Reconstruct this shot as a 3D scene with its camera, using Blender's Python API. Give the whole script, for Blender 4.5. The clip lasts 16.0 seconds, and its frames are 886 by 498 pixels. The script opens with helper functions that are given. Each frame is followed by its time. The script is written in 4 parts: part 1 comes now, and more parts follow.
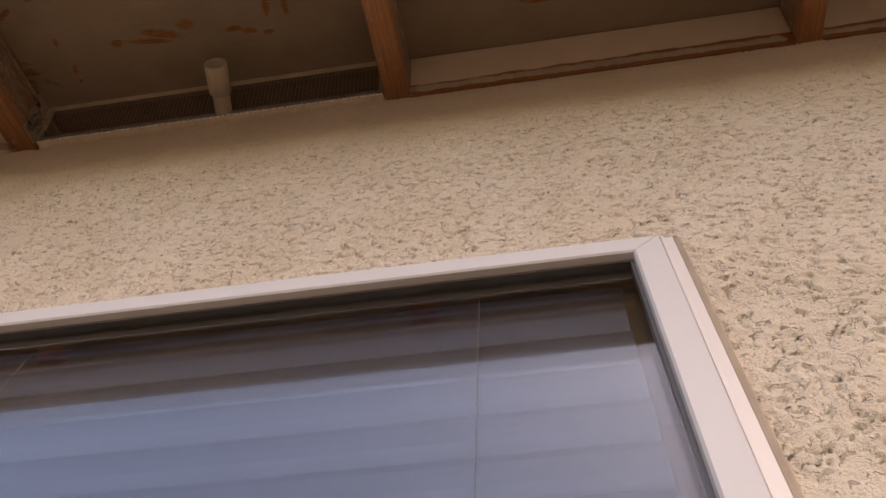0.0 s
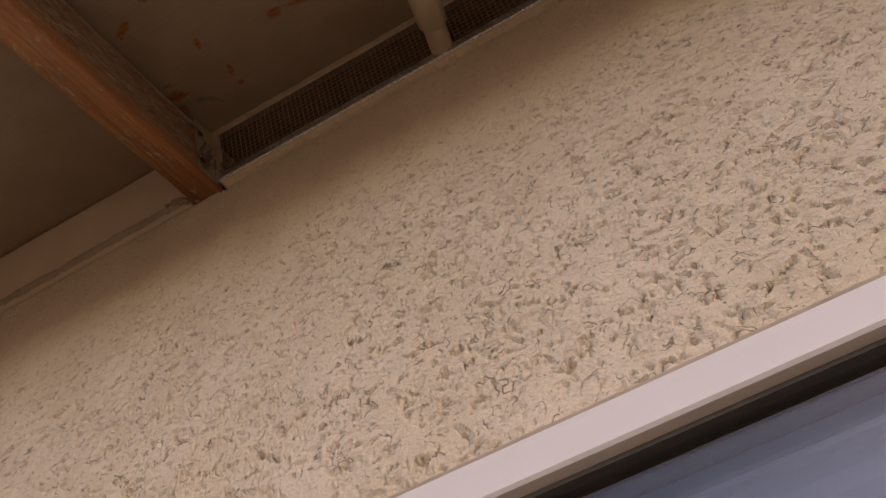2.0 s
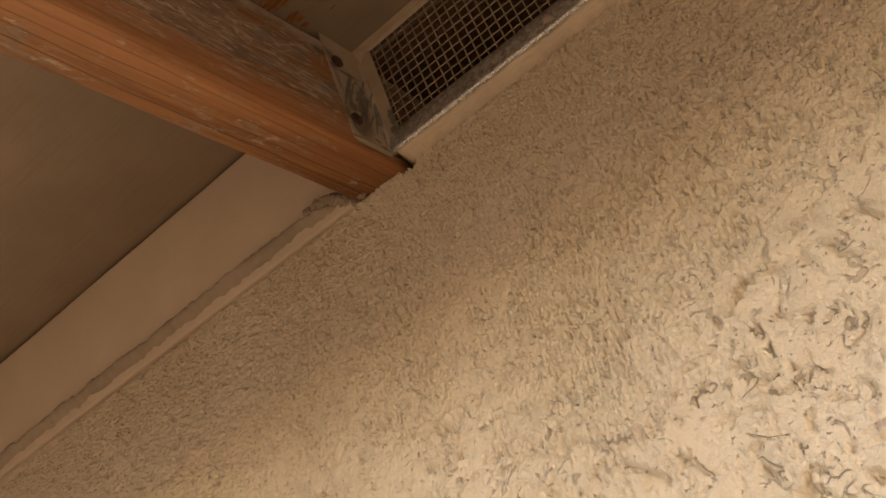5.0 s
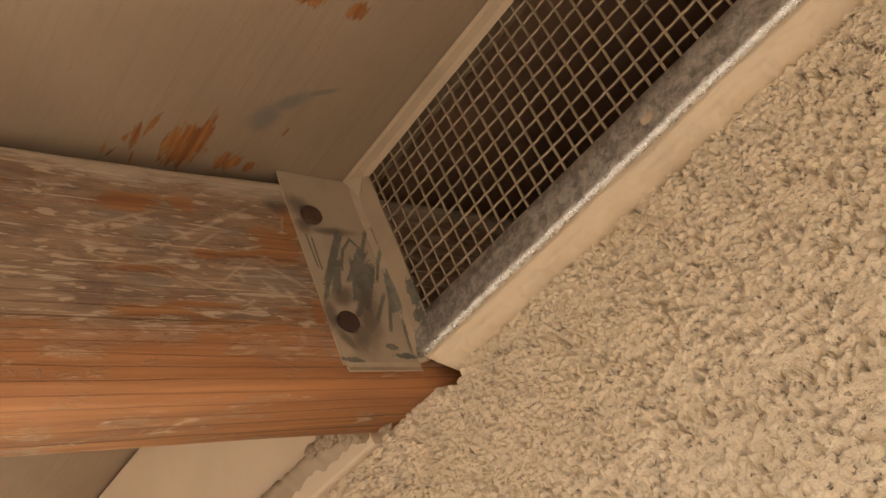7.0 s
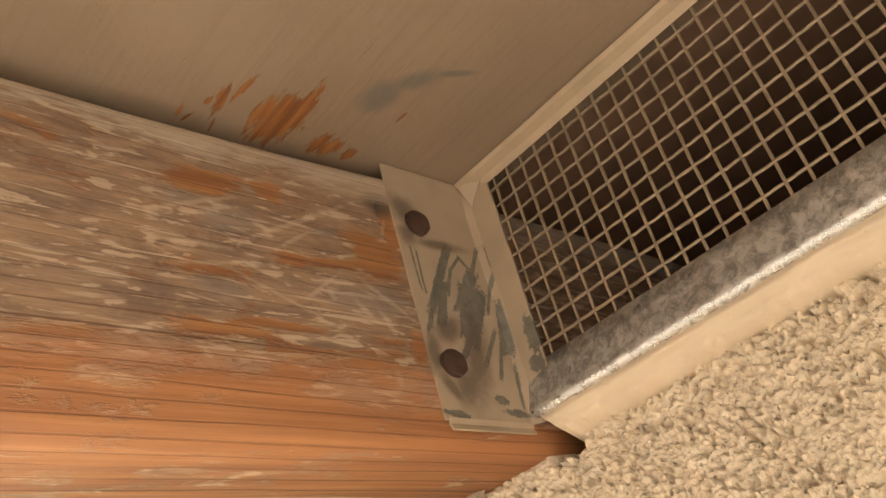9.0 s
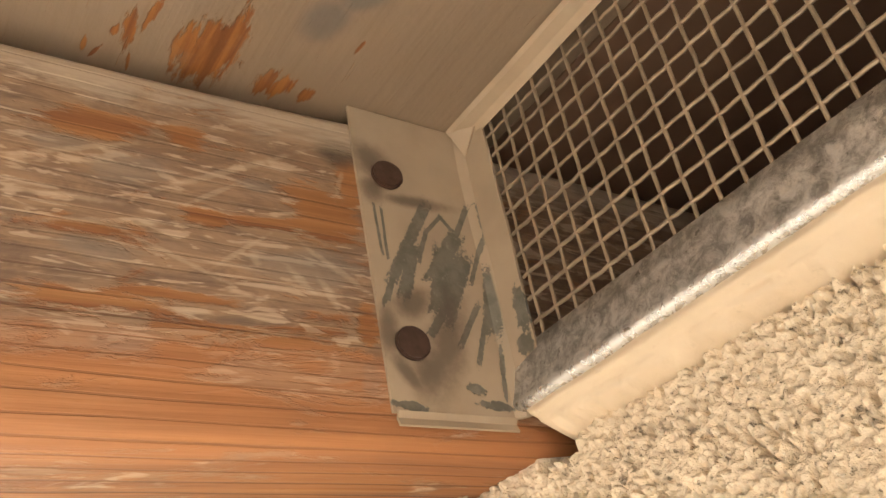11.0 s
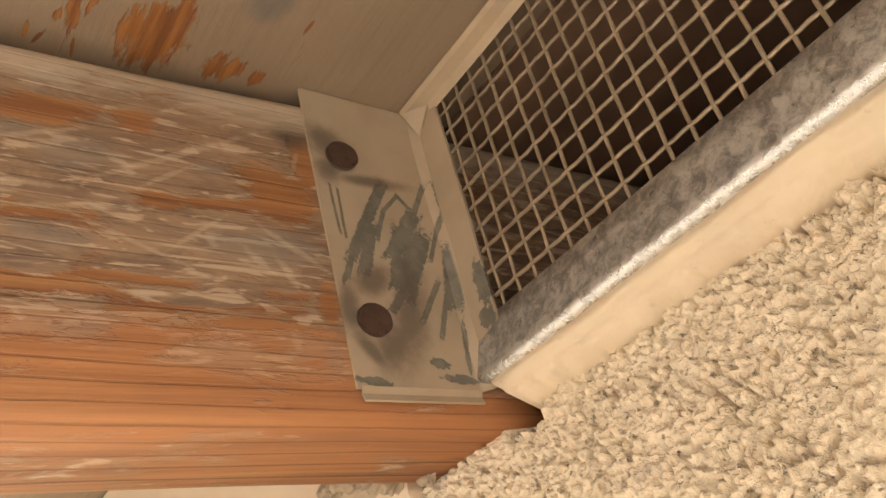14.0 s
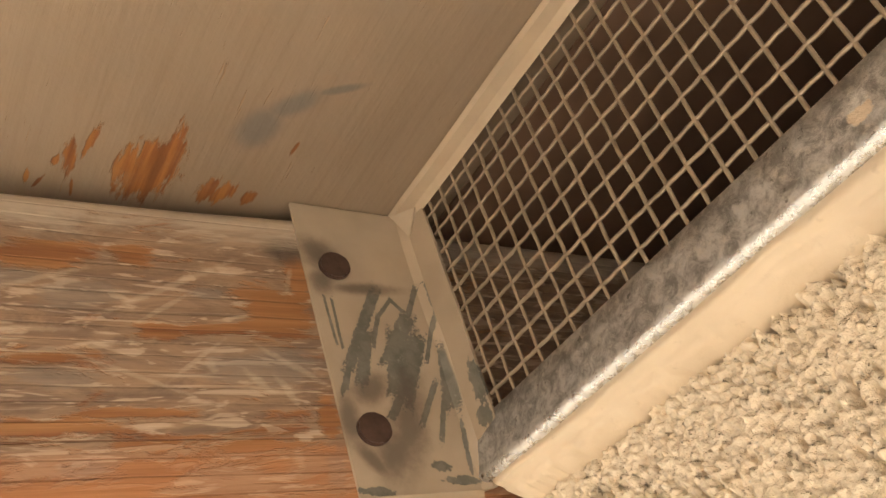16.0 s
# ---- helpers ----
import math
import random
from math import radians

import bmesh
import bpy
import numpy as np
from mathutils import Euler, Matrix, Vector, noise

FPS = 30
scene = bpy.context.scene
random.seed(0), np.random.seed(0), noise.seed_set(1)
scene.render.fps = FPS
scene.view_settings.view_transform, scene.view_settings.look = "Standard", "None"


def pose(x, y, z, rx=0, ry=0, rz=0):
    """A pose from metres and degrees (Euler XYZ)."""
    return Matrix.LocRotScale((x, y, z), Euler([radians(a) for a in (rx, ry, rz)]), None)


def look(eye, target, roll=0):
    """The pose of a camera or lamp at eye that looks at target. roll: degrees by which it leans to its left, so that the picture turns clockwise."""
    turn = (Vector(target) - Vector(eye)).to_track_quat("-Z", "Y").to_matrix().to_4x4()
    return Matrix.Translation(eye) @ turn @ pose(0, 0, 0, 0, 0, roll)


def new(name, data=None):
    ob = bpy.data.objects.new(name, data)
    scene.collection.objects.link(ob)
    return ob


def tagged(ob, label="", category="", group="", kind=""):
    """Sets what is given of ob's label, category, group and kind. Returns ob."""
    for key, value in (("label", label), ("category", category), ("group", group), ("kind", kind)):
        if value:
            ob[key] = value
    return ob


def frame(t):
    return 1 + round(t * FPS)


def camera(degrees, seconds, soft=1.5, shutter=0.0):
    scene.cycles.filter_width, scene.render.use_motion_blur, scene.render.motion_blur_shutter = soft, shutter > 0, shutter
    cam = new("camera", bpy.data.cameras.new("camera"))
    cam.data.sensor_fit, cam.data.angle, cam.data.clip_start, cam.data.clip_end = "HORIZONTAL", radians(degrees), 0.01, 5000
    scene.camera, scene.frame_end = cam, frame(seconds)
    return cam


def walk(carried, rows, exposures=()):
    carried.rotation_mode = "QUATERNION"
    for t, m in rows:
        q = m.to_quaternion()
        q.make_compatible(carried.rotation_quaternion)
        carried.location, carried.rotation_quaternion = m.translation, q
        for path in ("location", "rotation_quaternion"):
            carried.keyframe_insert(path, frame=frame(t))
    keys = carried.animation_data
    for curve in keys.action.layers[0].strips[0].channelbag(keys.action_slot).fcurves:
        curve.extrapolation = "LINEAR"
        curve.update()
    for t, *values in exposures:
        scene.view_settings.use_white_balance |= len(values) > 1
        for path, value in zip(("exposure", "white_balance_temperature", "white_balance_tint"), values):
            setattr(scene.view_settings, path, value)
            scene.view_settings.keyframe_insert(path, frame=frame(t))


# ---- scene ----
cam = camera(52.6, 16.0)
PATH = [
    (0, (0.775, -0.333, 1.01), (0.566, 0.474, 2.828), 6.4),
    (0.5, (0.742, -0.335, 1.036), (0.437, 0.432, 2.858), 8.7),
    (0.8, (0.732, -0.334, 1.065), (0.362, 0.341, 2.91), 11.1),
    (1, (0.668, -0.332, 1.094), (0.31, 0.293, 2.96), 8.7),
    (1.2, (0.613, -0.335, 1.14), (0.264, 0.266, 3.016), 6.4),
    (1.5, (0.513, -0.332, 1.25), (0.255, 0.318, 3.124), -3.1),
    (2, (0.412, -0.31, 1.369), (0.018, 0.61, 3.101), -6.7),
    (2.5, (0.371, -0.29, 1.471), (-0.114, 0.546, 3.222), -9.3),
    (3, (0.288, -0.305, 1.642), (-0.304, 0.433, 3.404), -19.7),
    (3.2, (0.25, -0.284, 1.654), (-0.45, 0.364, 3.408), -15.5),
    (5.3, (0.195, -0.233, 1.933), (-0.632, 0.857, 3.392), -3.2),
    (5.5, (0.182, -0.208, 1.946), (-0.665, 0.858, 3.411), -1.4),
    (6, (0.19, -0.158, 2.062), (-0.717, 0.856, 3.528), -4.3),
    (6.5, (0.208, -0.14, 2.138), (-0.765, 0.888, 3.551), -13.0),
    (7, (0.209, -0.157, 2.15), (-0.897, 0.714, 3.571), -4.0),
    (7.5, (0.2, -0.159, 2.155), (-0.91, 0.646, 3.61), -0.8),
    (8, (0.193, -0.16, 2.16), (-0.872, 0.72, 3.606), -0.5),
    (8.5, (0.188, -0.157, 2.163), (-0.892, 0.691, 3.617), 2.1),
    (9, (0.159, -0.157, 2.201), (-0.986, 0.658, 3.624), 5.0),
    (9.5, (0.153, -0.124, 2.222), (-1.039, 0.571, 3.669), 10.5),
    (9.7, (0.152, -0.118, 2.229), (-1.08, 0.557, 3.652), 11.8),
    (11.8, (0.154, -0.102, 2.235), (-1.2, 0.479, 3.587), 11.7),
    (12, (0.153, -0.102, 2.235), (-1.17, 0.475, 3.62), 11.5),
    (12.5, (0.149, -0.102, 2.234), (-1.121, 0.505, 3.654), 10.0),
    (13, (0.144, -0.102, 2.231), (-1.121, 0.491, 3.663), 10.4),
    (13.5, (0.144, -0.101, 2.23), (-1.139, 0.571, 3.609), 8.0),
    (14, (0.15, -0.101, 2.23), (-1.14, 0.577, 3.599), 7.7),
    (14.5, (0.143, -0.102, 2.232), (-1.145, 0.532, 3.625), 7.7),
    (15, (0.136, -0.095, 2.233), (-1.127, 0.603, 3.618), 5.3),
    (15.5, (0.151, -0.1, 2.236), (-1.104, 0.651, 3.6), 3.5),
    (16, (0.166, -0.104, 2.235), (-1.081, 0.502, 3.677), 4.9),
]
EXPOSURE = [(0, 1.28, 8500, 27), (1.0, 1.4, 8500, 27), (1.5, 1.52, 8600, 29), (2.0, 1.12, 8600, 30), (2.5, 1.24, 8800, 29), (3.0, 1.88, 9200, 26), (3.2, 2.1, 9200, 24), (5.5, 2.40, 9000, 19), (6.4, 2.9, 8000, 13), (7.0, 3.72, 7300, 10), (7.5, 4.02, 7200, 9), (8.0, 4.05, 7200, 8), (8.5, 4.2, 7000, 7), (9.0, 4.35, 6900, 6), (9.5, 4.72, 6600, 5), (12.0, 4.6, 6600, 4), (13, 4.7, 6600, 3), (13.5, 4.45, 6700, 4), (14.5, 4.55, 6700, 5), (15.0, 4.4, 6900, 5), (15.5, 4.1, 7000, 6), (16, 4.58, 6700, 4)]
walk(cam, [(t, look(eye, target, roll)) for t, eye, target, roll in PATH], EXPOSURE)

# ---- sky, sun, exposure ----
world = bpy.data.worlds.new("world")
scene.world = world
world.use_nodes = True
sky = world.node_tree.nodes.new("ShaderNodeTexSky")
sky.sky_type, sky.sun_disc, sky.dust_density = "NISHITA", False, 3.0
SUN_UP, SUN_SIDE = radians(50), radians(108)
sky.sun_elevation, sky.sun_rotation = SUN_UP, SUN_SIDE
world.node_tree.links.new(sky.outputs[0], world.node_tree.nodes["Background"].inputs[0])
world.node_tree.nodes["Background"].inputs[1].default_value = 0.15
sun_data = bpy.data.lights.new("sun", "SUN")
sun_data.energy, sun_data.angle, sun_data.color = 3.0, radians(0.5), (1, 0.93, 0.82)
sun = new("sun", sun_data)
sun_from = Vector((math.sin(SUN_SIDE) * math.cos(SUN_UP), math.cos(SUN_SIDE) * math.cos(SUN_UP), math.sin(SUN_UP)))
sun.matrix_world = look(sun_from * 20, (0, 0, 0))

# ---- plan ----
SLOPE = math.atan(5 / 12)
SOFFIT_Z = 2.444                      # underside of the roof deck at the wall face
EAVE = Matrix.Translation((0, 0, SOFFIT_Z)) @ Matrix.Rotation(SLOPE, 4, "X")   # local: x along the wall, y up the slope, z off the deck
RAFTER_W, RAFTER_H = 0.038, 0.0915
BAY = 0.61


# ---- material tools ----
class Nodes:
    """Short names for shader nodes."""

    def __init__(self, name, rough=0.7, metal=0.0):
        self.mat = bpy.data.materials.new(name)
        self.mat.use_nodes = True
        self.tree = self.mat.node_tree
        self.bsdf = self.tree.nodes["Principled BSDF"]
        self.bsdf.inputs["Roughness"].default_value = rough
        self.bsdf.inputs["Metallic"].default_value = metal
        self.coords = self.tree.nodes.new("ShaderNodeTexCoord").outputs["Object"]

    def put(self, socket, value):
        if isinstance(value, bpy.types.NodeSocket):
            self.tree.links.new(value, socket)
        elif isinstance(value, (tuple, list)) and len(value) == 3 and socket.type == "RGBA":
            socket.default_value = (*value, 1)
        else:
            socket.default_value = value

    def stretch(self, scale, turn=(0, 0, 0), vec=None):
        n = self.tree.nodes.new("ShaderNodeMapping")
        self.put(n.inputs["Vector"], vec or self.coords)
        n.inputs["Scale"].default_value = scale
        n.inputs["Rotation"].default_value = [radians(a) for a in turn]
        return n.outputs[0]

    def noise(self, scale, detail=4, rough=0.55, vec=None, warp=0.0):
        n = self.tree.nodes.new("ShaderNodeTexNoise")
        self.put(n.inputs["Vector"], vec or self.coords)
        n.inputs["Scale"].default_value, n.inputs["Detail"].default_value = scale, detail
        n.inputs["Roughness"].default_value, n.inputs["Distortion"].default_value = rough, warp
        return n.outputs["Fac"]

    def ramp(self, fac, low, high, a=0.0, b=1.0):
        n = self.tree.nodes.new("ShaderNodeMapRange")
        n.interpolation_type = "SMOOTHSTEP"
        for key, value in (("Value", fac), ("From Min", low), ("From Max", high), ("To Min", a), ("To Max", b)):
            self.put(n.inputs[key], value)
        return n.outputs[0]

    def math(self, op, a, b=0.0):
        n = self.tree.nodes.new("ShaderNodeMath")
        n.operation = op
        self.put(n.inputs[0], a), self.put(n.inputs[1], b)
        return n.outputs[0]

    def mix(self, fac, a, b):
        n = self.tree.nodes.new("ShaderNodeMix")
        n.data_type = "RGBA"
        self.put(n.inputs[0], fac), self.put(n.inputs[6], a), self.put(n.inputs[7], b)
        return n.outputs[2]

    def patches(self, spots, edge=0.5, scale=400, plane="xy", vec=None, soft=0.12, boxy=False):
        """1 inside ragged ellipses or strokes (centre a, b, half sizes, turn in degrees) of a plane."""
        rag = self.math("MULTIPLY", self.math("SUBTRACT", self.noise(scale, 5, 0.7, vec), 0.5), edge * 2)
        found = None
        for a, b, ra, rb, turn in spots:
            n = self.tree.nodes.new("ShaderNodeMapping")
            n.vector_type = "TEXTURE"
            self.put(n.inputs["Vector"], self.coords)
            if plane == "xy":
                place, size, spin = (a, b, 0), (ra, rb, 1e4), (0, 0, radians(turn))
            elif plane == "yz":
                place, size, spin = (0, a, b), (1e4, ra, rb), (radians(turn), 0, 0)
            else:
                place, size, spin = (a, 0, b), (ra, 1e4, rb), (0, radians(-turn), 0)
            n.inputs["Location"].default_value, n.inputs["Scale"].default_value, n.inputs["Rotation"].default_value = place, size, spin
            if boxy:
                cut = self.tree.nodes.new("ShaderNodeSeparateXYZ")
                self.put(cut.inputs[0], n.outputs[0])
                reach = self.math("MAXIMUM", self.math("ABSOLUTE", cut.outputs["Y"]), self.math("ABSOLUTE", cut.outputs["Z"]))
            else:
                far = self.tree.nodes.new("ShaderNodeVectorMath")
                far.operation = "LENGTH"
                self.put(far.inputs[0], n.outputs[0])
                reach = far.outputs["Value"]
            found = reach if found is None else self.math("MINIMUM", found, reach)
        return self.ramp(self.math("ADD", found, rag), 1 - soft, 1 + soft, 1.0, 0.0)

    def colour(self, value):
        self.put(self.bsdf.inputs["Base Color"], value)

    def rough(self, value):
        self.put(self.bsdf.inputs["Roughness"], value)

    def metal(self, value):
        self.put(self.bsdf.inputs["Metallic"], value)

    def bump(self, height, metres, strength=1.0):
        n = self.tree.nodes.new("ShaderNodeBump")
        n.inputs["Strength"].default_value, n.inputs["Distance"].default_value = strength, metres
        self.put(n.inputs["Height"], height)
        old = self.bsdf.inputs["Normal"].links
        if old:
            self.tree.links.new(old[0].from_socket, n.inputs["Normal"])
        self.tree.links.new(n.outputs[0], self.bsdf.inputs["Normal"])


WOOD, WOOD_DARK = (0.33, 0.142, 0.053), (0.21, 0.082, 0.031)


def stucco_material():
    n = Nodes("stucco", 0.85)
    grain = n.noise(420, 4, 0.6)
    wide = n.noise(9, 3)
    tone = n.mix(n.ramp(wide, 0.3, 0.7), (0.80, 0.66, 0.475), (0.86, 0.725, 0.545))
    tone = n.mix(n.ramp(n.noise(150, 4, 0.6), 0.54, 0.74, 0, 0.38), tone, (0.48, 0.36, 0.245))
    # Shade of pits and crevices is put into the colour, besides the bump.
    shaded_pore = n.ramp(n.noise(1.0, 3, 0.6, n.stretch((380, 380, 420)), 0.2), 0.63, 0.71)
    tone = n.mix(n.math("MULTIPLY", shaded_pore, 0.38), tone, (0.30, 0.20, 0.125))
    place = n.tree.nodes.new("ShaderNodeSeparateXYZ")
    n.put(place.inputs[0], n.coords)
    # Crevice lines low on the wall, with their shade painted in.
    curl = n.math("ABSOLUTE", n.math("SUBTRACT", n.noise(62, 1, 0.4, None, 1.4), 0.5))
    shaded_crack = n.math("MULTIPLY", n.ramp(curl, 0.034, 0.010), n.ramp(n.noise(80, 2, 0.5), 0.52, 0.60))
    shaded_crack = n.math("MULTIPLY", shaded_crack, n.ramp(place.outputs["Z"], 2.26, 2.06, 0.0, 0.55))
    tone = n.mix(shaded_crack, tone, (0.27, 0.185, 0.115))
    speck = n.ramp(n.noise(700, 2, 0.5), 0.66, 0.74)
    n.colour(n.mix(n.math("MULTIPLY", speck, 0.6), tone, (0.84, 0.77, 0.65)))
    n.bump(n.math("SUBTRACT", grain, n.math("ADD", n.math("MULTIPLY", shaded_pore, 0.8), shaded_crack)), 0.0014, 1.0)
    return n.mat


def rafter_material(seed):
    """Pine with old cream paint scraped off, more of it bare towards the bottom edge."""
    n = Nodes("scraped_pine", 0.75)
    shift = n.tree.nodes.new("ShaderNodeVectorMath")
    n.put(shift.inputs[0], n.coords)
    shift.inputs[1].default_value = (seed * 3.7, seed * 1.9, seed * 0.6)
    vec = shift.outputs[0]
    long = n.stretch((90, 7, 130), vec=vec)
    fine = n.stretch((260, 12, 420), vec=vec)
    rings = n.noise(1.0, 5, 0.6, long, 0.8)
    fibre = n.noise(1.0, 3, 0.6, fine)
    wood = n.mix(n.ramp(rings, 0.35, 0.65), WOOD, WOOD_DARK)
    wood = n.mix(n.ramp(fibre, 0.4, 0.75, 0, 0.55), wood, (0.45, 0.22, 0.085))
    split = n.tree.nodes.new("ShaderNodeSeparateXYZ")
    n.put(split.inputs[0], n.coords)
    across = n.math("ADD", n.math("MULTIPLY", split.outputs["Z"], 1550), n.math("MULTIPLY", split.outputs["X"], 900))
    phase = n.math("ADD", across, n.math("MULTIPLY", n.noise(1.0, 3, 0.5, n.stretch((30, 5, 60), vec=vec)), 11))
    lines = n.math("MULTIPLY", n.ramp(n.math("SINE", phase), 0.88, 0.985), n.ramp(n.noise(1.0, 2, 0.5, n.stretch((60, 9, 90), vec=vec)), 0.32, 0.55))
    wood = n.mix(n.math("MULTIPLY", lines, 0.35), wood, (0.11, 0.04, 0.018))
    low = n.ramp(split.outputs["Z"], -0.089, -0.056)
    rub = n.noise(1.0, 6, 0.68, n.stretch((60, 22, 85), vec=vec), 1.2)
    smear = n.noise(1.0, 5, 0.7, n.stretch((200, 45, 170), (14, 0, 0), vec), 0.6)
    film = n.ramp(n.math("ADD", n.math("MULTIPLY", rub, 0.75), n.math("ADD", n.math("MULTIPLY", smear, 0.3), n.math("MULTIPLY", low, 0.17))), 0.555, 0.64)
    wall_end = n.ramp(split.outputs["Y"], -0.012, 0.002)
    film = n.math("MAXIMUM", film, n.math("MULTIPLY", wall_end, 0.7))
    paint = n.mix(n.ramp(smear, 0.38, 0.62), (0.165, 0.134, 0.110), (0.35, 0.26, 0.183))
    top = n.ramp(n.math("ADD", split.outputs["Z"], n.math("MULTIPLY", n.math("SUBTRACT", rub, 0.5), 0.03)), -0.016, -0.006)
    for turn, size in ((20, (200, 55, 330)), (-16, (200, 60, 300)), (4, (150, 30, 360)), (38, (150, 70, 300))):
        knife = n.ramp(n.noise(1.0, 3, 0.55, n.stretch(size, (turn, 0, 0), vec), 0.6), 0.60, 0.66)
        paint = n.mix(n.math("MULTIPLY", knife, 0.85), paint, (0.60, 0.49, 0.37))
        film = n.math("MAXIMUM", film, n.math("MULTIPLY", n.math("MULTIPLY", knife, low), 0.75))
    if seed == 3:
        rub_off = n.patches([(-0.0863, -0.0336, 0.0096, 0.0083, 1), (-0.0785, -0.0222, 0.0034, 0.0095, -5), (-0.0789, -0.0622, 0.0027, 0.0057, -5), (-0.1028, -0.0392, 0.0111, 0.0016, 5),
                             (-0.1403, -0.0214, 0.0120, 0.0037, 8), (-0.1397, -0.0482, 0.0093, 0.0014, 1), (-0.1402, -0.0638, 0.0121, 0.0024, 1), (-0.1153, -0.0401, 0.0060, 0.0022, 1),
                             (-0.1194, -0.0194, 0.0051, 0.0030, 2), (-0.1227, -0.0607, 0.0127, 0.0013, 1), (-0.1223, -0.0739, 0.0052, 0.0024, 0), (-0.0978, -0.0688, 0.0125, 0.0016, 0),
                             (-0.1427, -0.0781, 0.0153, 0.0021, 0)], 1.5, 1.0, "yz", n.stretch((200, 90, 480)), soft=0.25)
        film = n.math("MULTIPLY", film, n.math("SUBTRACT", 1.0, rub_off))
    tone = n.mix(n.math("MULTIPLY", film, 0.66), wood, paint)
    if seed == 3:
        grey = n.patches([(-0.1320, -0.0314, 0.0087, 0.0034, 10), (-0.1372, -0.0525, 0.0080, 0.0024, 1), (-0.0913, -0.0490, 0.0135, 0.0047, 7), (-0.1338, -0.0726, 0.0048, 0.0015, 0),
                          (-0.1461, -0.0279, 0.0060, 0.0020, 7), (-0.1032, -0.0289, 0.0043, 0.0016, 2), (-0.0799, -0.0758, 0.0022, 0.0042, -5)], 0.9, 1.0, "yz", n.stretch((200, 120, 380)), soft=0.35)
        tone = n.mix(n.math("MULTIPLY", grey, 0.45), tone, (0.225, 0.195, 0.165))
        knife = n.patches([(-0.1103, -0.0267, 0.01927, 0.00077, 29), (-0.1408, -0.0282, 0.01084, 0.00066, 21), (-0.1233, -0.0513, 0.01190, 0.00057, -23), (-0.1348, -0.0454, 0.01555, 0.00066, 9),
                           (-0.1139, -0.0338, 0.00638, 0.00054, 35), (-0.1426, -0.0410, 0.00787, 0.00067, 2), (-0.1083, -0.0478, 0.00752, 0.00053, 39), (-0.0813, -0.0233, 0.00387, 0.00067, 73),
                           (-0.1050, -0.0494, 0.0018, 0.0010, -61), (-0.0885, -0.0722, 0.0021, 0.0012, -84), (-0.0949, -0.0524, 0.00384, 0.00094, -41), (-0.0850, -0.0486, 0.00807, 0.00083, -33),
                           (-0.0877, -0.0555, 0.00367, 0.00093, -62)], 1.4, 1.0, "yz", n.stretch((300, 260, 420)), soft=0.6)
        tone = n.mix(n.math("MULTIPLY", knife, 0.34), tone, (0.58, 0.46, 0.33))
        smudge = n.patches([(-0.0801, -0.0134, 0.0063, 0.0042, 2)], 0.4, 120, "yz", soft=0.6)
        tone = n.mix(n.math("MULTIPLY", smudge, 0.92), tone, (0.10, 0.07, 0.05))
    near_low = n.ramp(split.outputs["Z"], -0.048, -0.066)
    tone = n.mix(n.math("MULTIPLY", n.math("MULTIPLY", lines, near_low), 0.65), tone, (0.13, 0.05, 0.02))
    arris = n.math("MULTIPLY", n.ramp(split.outputs["Z"], -0.067, -0.072), n.ramp(split.outputs["X"], -0.03, -0.002) if seed == 3 else 1.0)
    tone = n.mix(n.math("MULTIPLY", arris, 0.32), tone, (0.56, 0.24, 0.11))
    n.colour(n.mix(n.math("MULTIPLY", top, 0.8), tone, (0.50, 0.40, 0.30)))
    n.rough(n.ramp(film, 0, 1, 0.6, 0.85))
    n.bump(n.math("ADD", fibre, n.math("MULTIPLY", film, 0.7)), 0.0006, 0.7)
    n.bump(lines, -0.0004, 0.6)
    return n.mat


